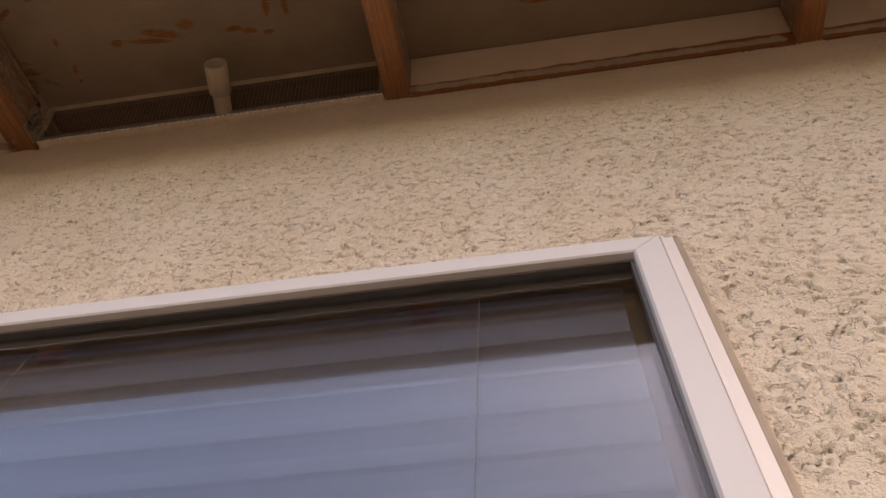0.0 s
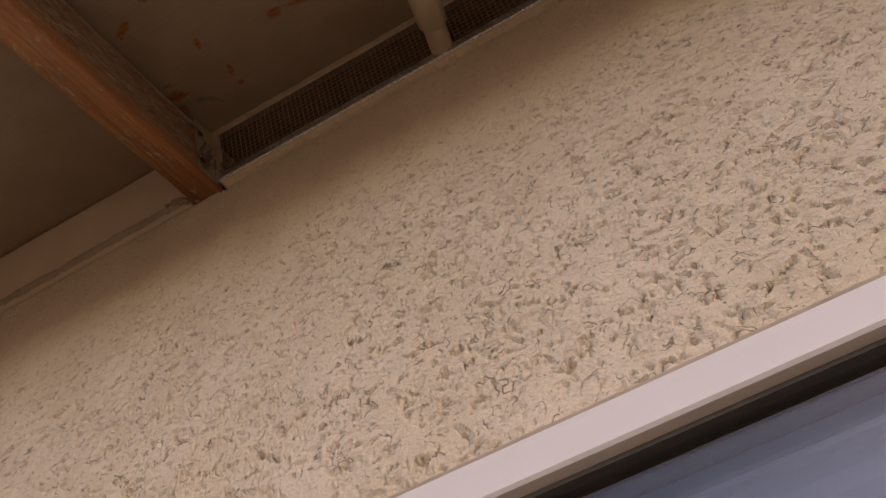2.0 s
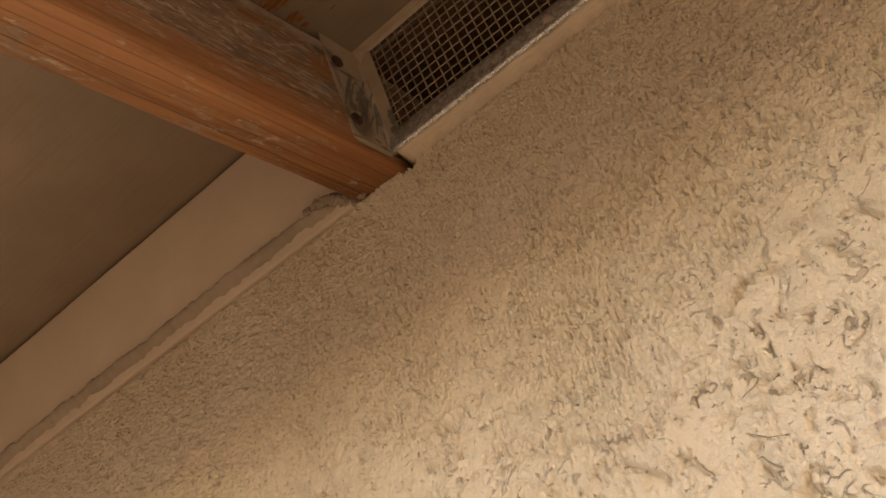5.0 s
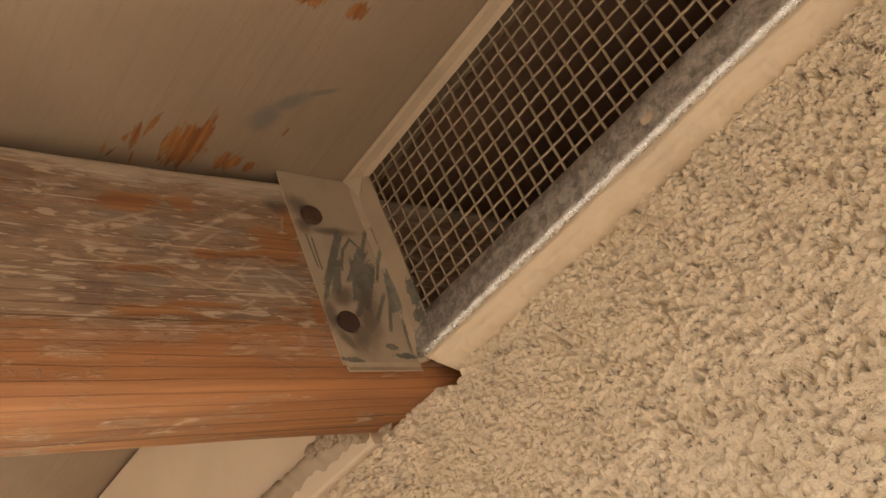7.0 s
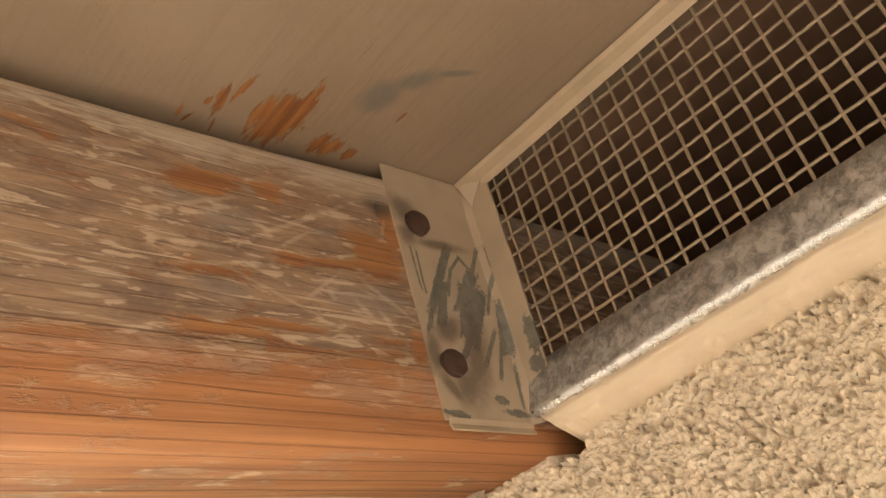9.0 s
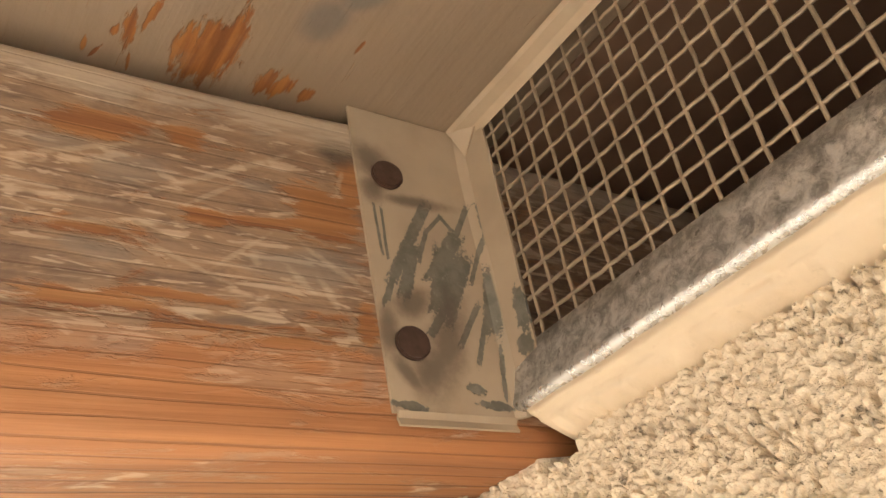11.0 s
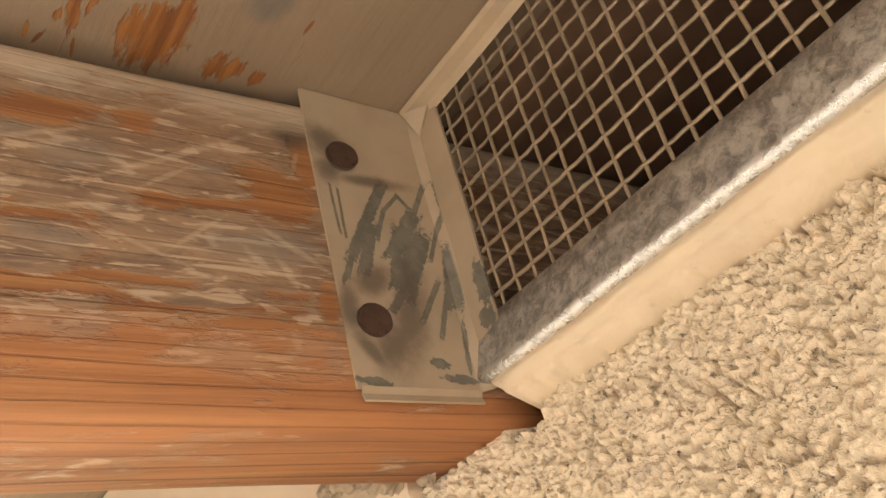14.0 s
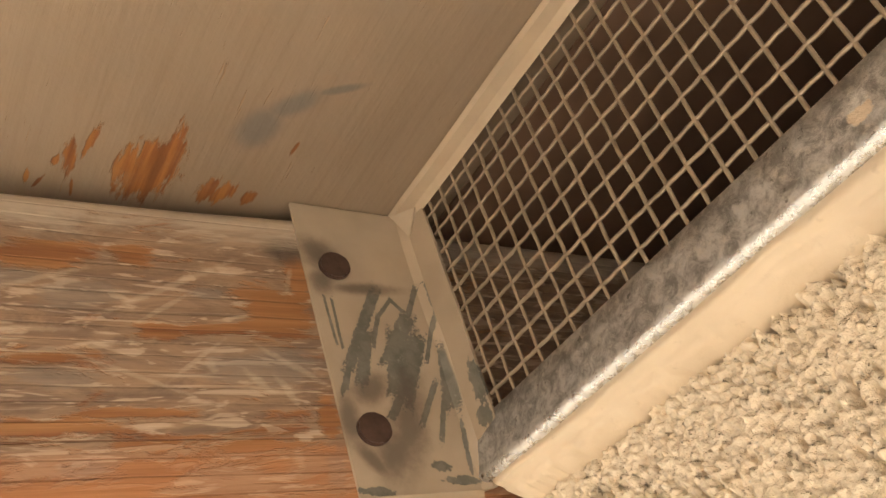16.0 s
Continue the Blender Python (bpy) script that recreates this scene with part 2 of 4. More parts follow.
def soffit_material():
    """Painted plywood with checks along the grain, bare patches and grey smears."""
    n = Nodes("painted_plywood", 0.7)
    wide = n.noise(14, 4)
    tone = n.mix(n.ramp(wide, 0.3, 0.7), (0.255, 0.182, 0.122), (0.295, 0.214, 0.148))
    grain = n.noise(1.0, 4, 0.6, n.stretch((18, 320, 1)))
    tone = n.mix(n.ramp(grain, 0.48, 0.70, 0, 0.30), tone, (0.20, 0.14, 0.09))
    check = n.ramp(n.noise(1.0, 4, 0.65, n.stretch((40, 520, 1))), 0.63, 0.68)
    few = n.ramp(n.noise(26, 2), 0.45, 0.62)
    check = n.math("MULTIPLY", check, few)
    tone = n.mix(n.math("MULTIPLY", check, 0.75), tone, (0.30, 0.18, 0.10))
    smear = n.patches([(0.0256, -0.0942, 0.0067, 0.00491, 10), (0.0349, -0.0890, 0.0071, 0.00339, 45), (0.0424, -0.0800, 0.0059, 0.00117, 61)], 0.35, 60, soft=0.55)
    tone = n.mix(n.math("MULTIPLY", smear, 0.85), tone, (0.155, 0.13, 0.11))
    near = [
        (0.0054, -0.1159, 0.0104, 0.00659, 2), (0.0119, -0.1112, 0.0106, 0.00210, -5), (0.0060, -0.1210, 0.0054, 0.00279, 13), (0.0060, -0.1339, 0.0056, 0.00152, -7), (0.0127, -0.1305, 0.0052, 0.00086, 8), (0.0041, -0.1368, 0.0019, 0.00084, 6), (0.0010, -0.0993, 0.0046, 0.00214, 14), (0.0007, -0.0951, 0.0042, 0.00253, 24), (0.0004, -0.0878, 0.0026, 0.00172, 26), (-0.0025, -0.1417, 0.0022, 0.00058, -5), (-0.0037, -0.1314, 0.0028, 0.00036, -8), (-0.0036, -0.1390, 0.0027, 0.00041, 22), (0.0213, -0.0828, 0.0023, 0.00048, 4),
        (0.0774, -0.106, 0.003, 0.005, 0), (0.0782, -0.088, 0.004, 0.003, 0),
        (0.2384, -0.1504, 0.022, 0.0055, 14), (0.2150, -0.1400, 0.026, 0.0035, 8), (0.281, -0.160, 0.010, 0.006, 0), (0.164, -0.145, 0.006, 0.005, 0),
        (0.4119, -0.170, 0.004, 0.012, 10), (0.4402, -0.166, 0.004, 0.010, 0), (0.3754, -0.133, 0.009, 0.0035, 6), (0.352, -0.140, 0.010, 0.004, 0),
        (0.403, -0.126, 0.007, 0.003, 0), (0.122, -0.260, 0.005, 0.009, 40), (0.0175, -0.222, 0.0045, 0.013, 60), (0.064, -0.241, 0.008, 0.005, 0),
        (0.0712, -0.1617, 0.003, 0.009, 15), (0.080, -0.112, 0.003, 0.006, 0), (0.490, -0.226, 0.007, 0.008, 0), (0.515, -0.262, 0.008, 0.006, 0),
        (0.6436, -0.203, 0.010, 0.005, 0), (0.728, -0.147, 0.009, 0.004, 0), (0.813, -0.114, 0.020, 0.004, 8), (0.83, -0.130, 0.010, 0.004, 0)]
    chip = n.patches([(a, b, ra * 1.3, rb * 1.3, turn) if a > 0.1 else (a, b, ra, rb, turn) for a, b, ra, rb, turn in near], 1.5, 1.0, vec=n.stretch((130, 560, 1)), soft=0.2)
    bare = n.mix(n.ramp(grain, 0.35, 0.65), (0.17, 0.058, 0.016), (0.33, 0.13, 0.032))
    n.colour(n.mix(n.math("MULTIPLY", chip, n.ramp(n.noise(60, 5, 0.7), 0.2, 0.5, 0.65, 1.0)), tone, bare))
    n.bump(n.math("SUBTRACT", grain, n.math("MULTIPLY", n.math("ADD", chip, check), 1.2)), 0.0004, 0.6)
    n.bump(n.noise(700, 3), 0.0002, 0.5)
    return n.mat


def paint_material(name, base, rough=0.65, dirt=0.35):
    n = Nodes(name, rough)
    tone = n.mix(n.ramp(n.noise(22, 5, 0.6), 0.35, 0.7), base, tuple(c * 0.82 for c in base))
    stain = n.math("MULTIPLY", n.ramp(n.noise(75, 5, 0.65), 0.6, 0.78), dirt)
    n.colour(n.mix(stain, tone, (0.25, 0.17, 0.11)))
    n.bump(n.noise(500, 4), 0.0003, 0.5)
    return n.mat


def bead_material():
    """Cream paint over plaster that has flaked to grey along the steel rail."""
    n = Nodes("bead_paint", 0.6)
    tone = n.mix(n.ramp(n.noise(22, 5, 0.6), 0.35, 0.7), (0.70, 0.57, 0.41), (0.62, 0.50, 0.36))
    tone = n.mix(n.ramp(n.noise(260, 5, 0.65), 0.60, 0.75, 0, 0.30), tone, (0.36, 0.27, 0.18))
    split = n.tree.nodes.new("ShaderNodeSeparateXYZ")
    n.put(split.inputs[0], n.coords)
    rise = n.math("ADD", split.outputs["Z"], n.math("MULTIPLY", n.math("SUBTRACT", n.noise(120, 6, 0.7), 0.5), 0.0085))
    flaked = n.ramp(rise, 2.3540, 2.3544)
    n.colour(n.mix(flaked, tone, n.mix(n.noise(500, 4, 0.7), (0.22, 0.21, 0.20), (0.50, 0.48, 0.45))))
    n.bump(n.math("SUBTRACT", n.noise(380, 4), flaked), 0.0005, 0.7)
    return n.mat


def block_material():
    """Cream painted block, whose paint stops short of the lower edge."""
    n = Nodes("painted_block", 0.7)
    split = n.tree.nodes.new("ShaderNodeSeparateXYZ")
    n.put(split.inputs[0], n.coords)
    tone = n.mix(n.ramp(n.noise(18, 4), 0.35, 0.7), (0.66, 0.53, 0.40), (0.71, 0.575, 0.44))
    wood = n.mix(n.noise(1.0, 4, 0.6, n.stretch((9, 200, 200))), (0.20, 0.07, 0.025), (0.36, 0.14, 0.05))
    rise = n.math("ADD", split.outputs["Z"], n.math("MULTIPLY", n.math("SUBTRACT", n.noise(14, 4), 0.5), 0.022))
    bare = n.math("MULTIPLY", n.ramp(rise, -0.070, -0.067, 1, 0), n.ramp(split.outputs["X"], 0.58, 0.6))
    n.colour(n.mix(bare, tone, wood))
    n.bump(n.noise(260, 4), 0.0004, 0.5)
    return n.mat


def zinc(n, tone):
    spangle = n.noise(260, 4, 0.6)
    grey = n.mix(n.ramp(spangle, 0.35, 0.65), tuple(c * 0.72 for c in tone), tone)
    return n.mix(n.ramp(n.noise(620, 4, 0.7), 0.58, 0.75, 0, 0.4), grey, (0.40, 0.37, 0.32))


def rail_material():
    n = Nodes("galvanised_steel", 0.45, 0.75)
    cloud = n.noise(260, 6, 0.75, None, 0.5)
    tone = n.mix(n.ramp(cloud, 0.35, 0.65), (0.30, 0.29, 0.28), (0.72, 0.71, 0.69))
    tone = n.mix(n.ramp(n.noise(520, 5, 0.75), 0.52, 0.68, 0, 0.8), tone, (0.74, 0.71, 0.66))
    pitted = n.ramp(n.noise(380, 4, 0.6), 0.36, 0.30)
    tone = n.mix(n.math("MULTIPLY", pitted, 0.7), tone, (0.12, 0.11, 0.10))
    paint = n.patches([(0.03 * k + 0.008 * math.sin(k * 2.3), -0.0735 - 0.002 * math.sin(k * 1.7), 0.004 + 0.002 * math.sin(k), 0.0016, 0) for k in range(4, 19, 3)], 0.9, 420, "xz")
    place = n.tree.nodes.new("ShaderNodeSeparateXYZ")
    n.put(place.inputs[0], n.coords)
    # Glint along the rolled edge: base colour brightened there, roughness lowered too.
    bend_glint = n.math("MULTIPLY", n.ramp(place.outputs["Z"], -0.0785, -0.0800), n.ramp(n.noise(90, 4), 0.25, 0.40))
    tone = n.mix(n.math("MULTIPLY", bend_glint, 0.6), tone, (0.82, 0.81, 0.79))
    n.colour(n.mix(paint, tone, (0.60, 0.48, 0.35)))
    n.rough(n.math("SUBTRACT", n.ramp(cloud, 0.3, 0.7, 0.34, 0.58), n.math("MULTIPLY", bend_glint, 0.18)))
    n.metal(n.math("SUBTRACT", 0.8, n.math("MULTIPLY", paint, 0.75)))
    n.bump(n.noise(420, 5, 0.7), 0.0006, 0.7)
    return n.mat


def flange_material():
    """Cream paint on galvanised steel, with bare strokes and dark smudges round the nails."""
    n = Nodes("painted_flange", 0.55)
    spots = [(-0.0640, -0.0374, 0.0019, 0.0145, -30), (-0.0656, -0.0460, 0.0021, 0.0088, -20), (-0.0717, -0.0515, 0.00099, 0.00427, -22),
             (-0.0555, -0.0305, 0.00066, 0.00438, -43), (-0.0601, -0.0379, 0.00078, 0.00548, -23), (-0.0513, -0.0293, 0.00075, 0.00277, 40),
             (-0.0462, -0.0282, 0.0010, 0.0070, -29), (-0.0541, -0.0403, 0.0027, 0.0101, -35), (-0.0558, -0.0479, 0.0043, 0.0099, -15),
             (-0.0528, -0.0491, 0.0031, 0.0118, -26), (-0.0401, -0.0302, 0.0011, 0.0084, 1), (-0.0438, -0.0392, 0.00078, 0.00863, -25),
             (-0.0423, -0.0516, 0.0026, 0.0095, -11), (-0.0505, -0.0591, 0.00098, 0.00763, -33), (-0.0474, -0.0628, 0.00089, 0.00749, -22),
             (-0.0603, -0.0602, 0.0014, 0.0041, -37), (-0.0725, -0.0353, 0.00046, 0.00729, 2), (-0.0708, -0.0361, 0.00046, 0.00769, -1),
             (-0.0727, -0.0531, 0.00076, 0.00404, -25), (-0.0523, -0.0762, 0.0016, 0.0025, 73), (-0.0475, -0.0801, 0.0012, 0.0052, 87),
             (-0.0714, -0.0816, 0.0011, 0.0045, 83), (-0.0436, -0.0723, 0.00069, 0.00721, -7)]
    bare = n.patches([(a, b, ra * 0.85, rb, turn) for a, b, ra, rb, turn in spots[:18]], 0.75, 1.0, "yz", n.stretch((700, 1100, 1300)), soft=0.06, boxy=True)
    bare = n.math("MAXIMUM", bare, n.patches(spots[18:], 1.0, 1.0, "yz", n.stretch((700, 500, 600)), soft=0.1))
    side = n.tree.nodes.new("ShaderNodeSeparateXYZ")
    n.put(side.inputs[0], n.coords)
    bare = n.math("MULTIPLY", bare, n.ramp(side.outputs["X"], 0.0020, 0.0026, 1, 0))
    rim = n.patches([(0.0088, -0.0575, 0.0022, 0.0070, 0), (0.0075, -0.0665, 0.0030, 0.0030, 20)], 1.1, 600, "xz", soft=0.08)
    bare = n.math("MAXIMUM", bare, n.math("MULTIPLY", rim, n.ramp(side.outputs["X"], 0.004, 0.0045)))
    dark = n.patches([(-0.0715, -0.0137, 0.0046, 0.0048, 2), (-0.0718, -0.0233, 0.0035, 0.0035, 2), (-0.0609, -0.0247, 0.0105, 0.0017, 2), (-0.0741, -0.0626, 0.0025, 0.0057, -5),
                      (-0.0626, -0.0715, 0.0043, 0.0083, -39), (-0.0707, -0.0738, 0.0019, 0.0053, 37), (-0.0579, -0.0647, 0.0044, 0.0129, -17), (-0.0661, -0.0551, 0.0053, 0.0033, 20)], 0.8, 110, "yz", soft=0.7)
    tone = n.mix(n.ramp(n.noise(60, 4), 0.35, 0.7), (0.43, 0.335, 0.24), (0.385, 0.30, 0.215))
    tone = n.mix(bare, tone, zinc(n, (0.20, 0.185, 0.15)))
    n.colour(n.mix(n.math("MULTIPLY", dark, 0.80), tone, (0.11, 0.08, 0.06)))
    n.metal(n.math("MULTIPLY", bare, 0.1))
    n.bump(n.math("SUBTRACT", n.math("MULTIPLY", n.noise(120, 3), 0.5), bare), 0.0003, 0.6)
    return n.mat


def plain(name, base, rough=0.5, metal=0.0, spread=0.2, scale=60):
    n = Nodes(name, rough, metal)
    n.colour(n.mix(n.noise(scale, 4), tuple(c * (1 - spread) for c in base), tuple(min(1, c * (1 + spread)) for c in base)))
    n.bump(n.noise(scale * 8, 3), 0.0002, 0.4)
    return n.mat


def glass_material():
    n = Nodes("window_glass", 0.0)
    n.colour((0.93, 0.95, 0.96))
    n.put(n.bsdf.inputs["Transmission Weight"], 1.0)
    n.put(n.bsdf.inputs["IOR"], 1.5)
    return n.mat


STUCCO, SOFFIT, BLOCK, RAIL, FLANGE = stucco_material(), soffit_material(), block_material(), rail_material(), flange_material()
TRIM_PAINT = paint_material("cream_paint", (0.50, 0.385, 0.27), 0.6, 0.2)
SMEAR = paint_material("smeared_plaster", (0.44, 0.345, 0.25), 0.8, 0.7)
FASCIA_PAINT = paint_material("fascia_paint", (0.46, 0.37, 0.27), 0.6, 0.3)
GUTTER_PAINT = plain("gutter_enamel", (0.50, 0.44, 0.34), 0.45, 0, 0.06, 12)
WIRE = plain("wire", (0.33, 0.25, 0.172), 0.45, 0.3, 0.45, 300)
RUST = plain("rusty_nail", (0.095, 0.055, 0.042), 0.5, 0.45, 0.55, 420)
PVC = plain("pipe_plastic", (0.46, 0.37, 0.27), 0.5, 0, 0.12, 40)
VINYL = plain("white_vinyl", (0.82, 0.78, 0.74), 0.4, 0, 0.03, 20)
# Blue of the reflected sky is put into this slat colour.
BLIND = plain("blind_slat", (0.075, 0.092, 0.150), 0.25, 0.0, 0.05, 8)
CORD = plain("blind_cord", (0.16, 0.16, 0.18), 0.6)
ATTIC = plain("attic_wood", (0.19, 0.11, 0.072), 0.85, 0, 0.5, 30)
GLASS = glass_material()


# ---- mesh tools ----
def mesh_object(name, bm, material, parent=None, label="", smooth=False):
    data = bpy.data.meshes.new(name)
    bmesh.ops.recalc_face_normals(bm, faces=bm.faces)
    bm.to_mesh(data)
    bm.free()
    data.materials.append(material)
    for p in data.polygons:
        p.use_smooth = smooth
    ob = new(name, data)
    if parent is not None:
        ob.parent = parent
    if label:
        ob["label"] = label
    return ob


def part(name, bm, material, parent, label="", smooth=False):
    return mesh_object(name, bm, material, parent, label, smooth)


def empty(name, m=None):
    ob = new(name)
    ob.empty_display_size = 0.02
    if m is not None:
        ob.matrix_world = m
    return ob


def box(bm, lo, hi, bevel=0.0, cuts=1):
    made = bmesh.ops.create_cube(bm, size=1.0)["verts"]
    for v in made:
        v.co = Vector([lo[i] + (v.co[i] + 0.5) * (hi[i] - lo[i]) for i in range(3)])
    if bevel:
        edges = list({e for v in made for e in v.link_edges})
        bmesh.ops.bevel(bm, geom=edges, offset=bevel, segments=cuts, affect="EDGES", profile=0.6)
    return bm


def sweep(profile, axis, start, end, steps, wobble=None, ends=True):
    """A closed profile drawn along an axis. profile: pairs on the two other axes, in order of their names."""
    bm = bmesh.new()
    rings = []
    for k in range(steps + 1):
        s = start + (end - start) * k / steps
        ring = []
        for a, b in profile:
            co = [a, b]
            co.insert("xyz".index(axis), s)
            co = Vector(co)
            if wobble:
                co += wobble(co)
            ring.append(bm.verts.new(co))
        rings.append(ring)
    n = len(profile)
    for r, q in zip(rings, rings[1:]):
        for i in range(n):
            bm.faces.new((r[i], r[(i + 1) % n], q[(i + 1) % n], q[i]))
    if ends:
        bm.faces.new(rings[0]), bm.faces.new(rings[-1])
    return bm


def rounded(a0, a1, b0, b1, r, cuts=4):
    pts = []
    for ca, cb, turn in ((a1 - r, b1 - r, 0), (a0 + r, b1 - r, 90), (a0 + r, b0 + r, 180), (a1 - r, b0 + r, 270)):
        for k in range(cuts + 1):
            t = radians(turn + 90 * k / cuts)
            pts.append((ca + r * math.cos(t), cb + r * math.sin(t)))
    return pts


def sheet(line, thick):
    """A closed profile from an open line of pairs, with a thickness."""
    pts, out = [Vector(p) for p in line], []
    for i, p in enumerate(pts):
        way = (pts[min(i + 1, len(pts) - 1)] - pts[max(i - 1, 0)]).normalized()
        out.append(p + Vector((-way.y, way.x)) * thick)
    return [tuple(p) for p in pts] + [tuple(p) for p in reversed(out)]


# ---- noise in arrays, for the stucco ----
rng = np.random.default_rng(7)
TABLE = rng.permutation(1024)
ANGLES = rng.random(1024) * 2 * np.pi


def perlin(x, y):
    xi, yi = np.floor(x).astype(int), np.floor(y).astype(int)
    fx, fy = x - xi, y - yi
    u, v = fx * fx * fx * (fx * (fx * 6 - 15) + 10), fy * fy * fy * (fy * (fy * 6 - 15) + 10)

    def corner(i, j):
        a = ANGLES[TABLE[(TABLE[(xi + i) % 1024] + yi + j) % 1024]]
        return np.cos(a) * (fx - i) + np.sin(a) * (fy - j)

    low = corner(0, 0) * (1 - u) + corner(1, 0) * u
    high = corner(0, 1) * (1 - u) + corner(1, 1) * u
    return (low * (1 - v) + high * v) * 1.5


def step(a, b, x):
    t = np.clip((x - a) / (b - a), 0, 1)
    return t * t * (3 - 2 * t)


SHIFTS = rng.random((3, 1024))


def cells(x, y):
    """Distances to the nearest and next scattered point, and a random number of the nearest."""
    xi, yi = np.floor(x).astype(int), np.floor(y).astype(int)
    first, second, owner = np.full(x.shape, 9.0), np.full(x.shape, 9.0), np.zeros(x.shape)
    for i in (-1, 0, 1):
        for j in (-1, 0, 1):
            k = TABLE[(TABLE[(xi + i) % 1024] + yi + j) % 1024]
            d = np.hypot(xi + i + SHIFTS[0][k] - x, yi + j + SHIFTS[1][k] - y)
            near = d < first
            second = np.where(near, first, np.minimum(second, d))
            owner = np.where(near, SHIFTS[2][k], owner)
            first = np.minimum(first, d)
    return first, second, owner


def stucco_height(x, z):
    """Dashed stucco: flattened plates with short curved crevices low on the wall, popcorn grains towards the eave."""
    wx, wz = x + 0.0007 * perlin(x / 0.0030, z / 0.0030 + 50), z + 0.0007 * perlin(x / 0.0030 + 90, z / 0.0030)
    high = step(2.06, 2.24, z + 0.10 * perlin(x / 0.06, z / 0.06))
    smooth = step(0.30, 0.55, perlin(x / 0.05 + 77, z / 0.05 + 9)) * (1 - high)
    bunch = step(-0.35, 0.25, perlin(x / 0.020 + 3, z / 0.017 + 8))
    # grains
    b1, b2, br = cells(wx / 0.0016 + 40, wz / 0.0015)
    grain = (0.15 + 0.85 * br) * step(0.0, 0.42, b2 - b1)
    c1, c2, cr = cells(wx / 0.0018 + 9, wz / 0.0017 + 70)
    tiny = cr * step(0.0, 0.5, c2 - c1)
    rough = perlin(wx / 0.0025 + 15, wz / 0.0022)
    pit = step(0.14, 0.36, perlin(x / 0.0020 + 60, z / 0.0026 + 5)) * step(-0.25, 0.1, perlin(x / 0.012 + 33, z / 0.012 + 12))
    # crevices
    px, pz = x + 0.004 * perlin(x / 0.012 + 7, z / 0.012), z + 0.004 * perlin(x / 0.012, z / 0.012 + 31)
    line = np.abs(perlin(px / 0.0120 + 21, pz / 0.0095))
    crevice = step(0.17, 0.04, line) * step(0.04, 0.20, perlin(x / 0.0130 + 5, z / 0.0110 + 44))
    ledge = step(-0.02, 0.05, perlin(px / 0.0120 + 21, pz / 0.0095))
    crumb = perlin(wx / 0.0013 + 15, wz / 0.0012 + 61) + 0.6 * perlin(wx / 0.0011 + 5, wz / 0.0011 + 18)
    low_part = 0.0014 + 0.0010 * ledge * bunch - 0.0048 * crevice * (0.5 + 0.5 * bunch) + 0.0004 * crumb * bunch + 0.0005 * grain * bunch + 0.0003 * tiny + 0.0004 * rough - 0.0016 * pit * bunch
    knob = perlin(wx / 0.0042 + 71, wz / 0.0038 + 13)
    high_part = 0.0005 * grain + 0.0004 * tiny + 0.0012 * crumb + 0.0007 * rough + 0.0005 * knob - 0.0034 * pit - 0.0003 * crevice
    return (low_part * (1 - high) + high_part * high) * (1 - 0.75 * smooth) + 0.0018 * smooth + 0.0008 * perlin(x / 0.05, z / 0.045)


# ---- setting ----
def stretches(*parts):
    out = [parts[0][0]]
    for lo, hi, pitch in parts:
        k = max(1, round((hi - lo) / pitch))
        out += [lo + (hi - lo) * (i + 1) / k for i in range(k)]
    return np.array(out)


WIN_X0, WIN_X1, WIN_Z0, WIN_Z1 = 0.125, 0.889, 0.60, 1.716


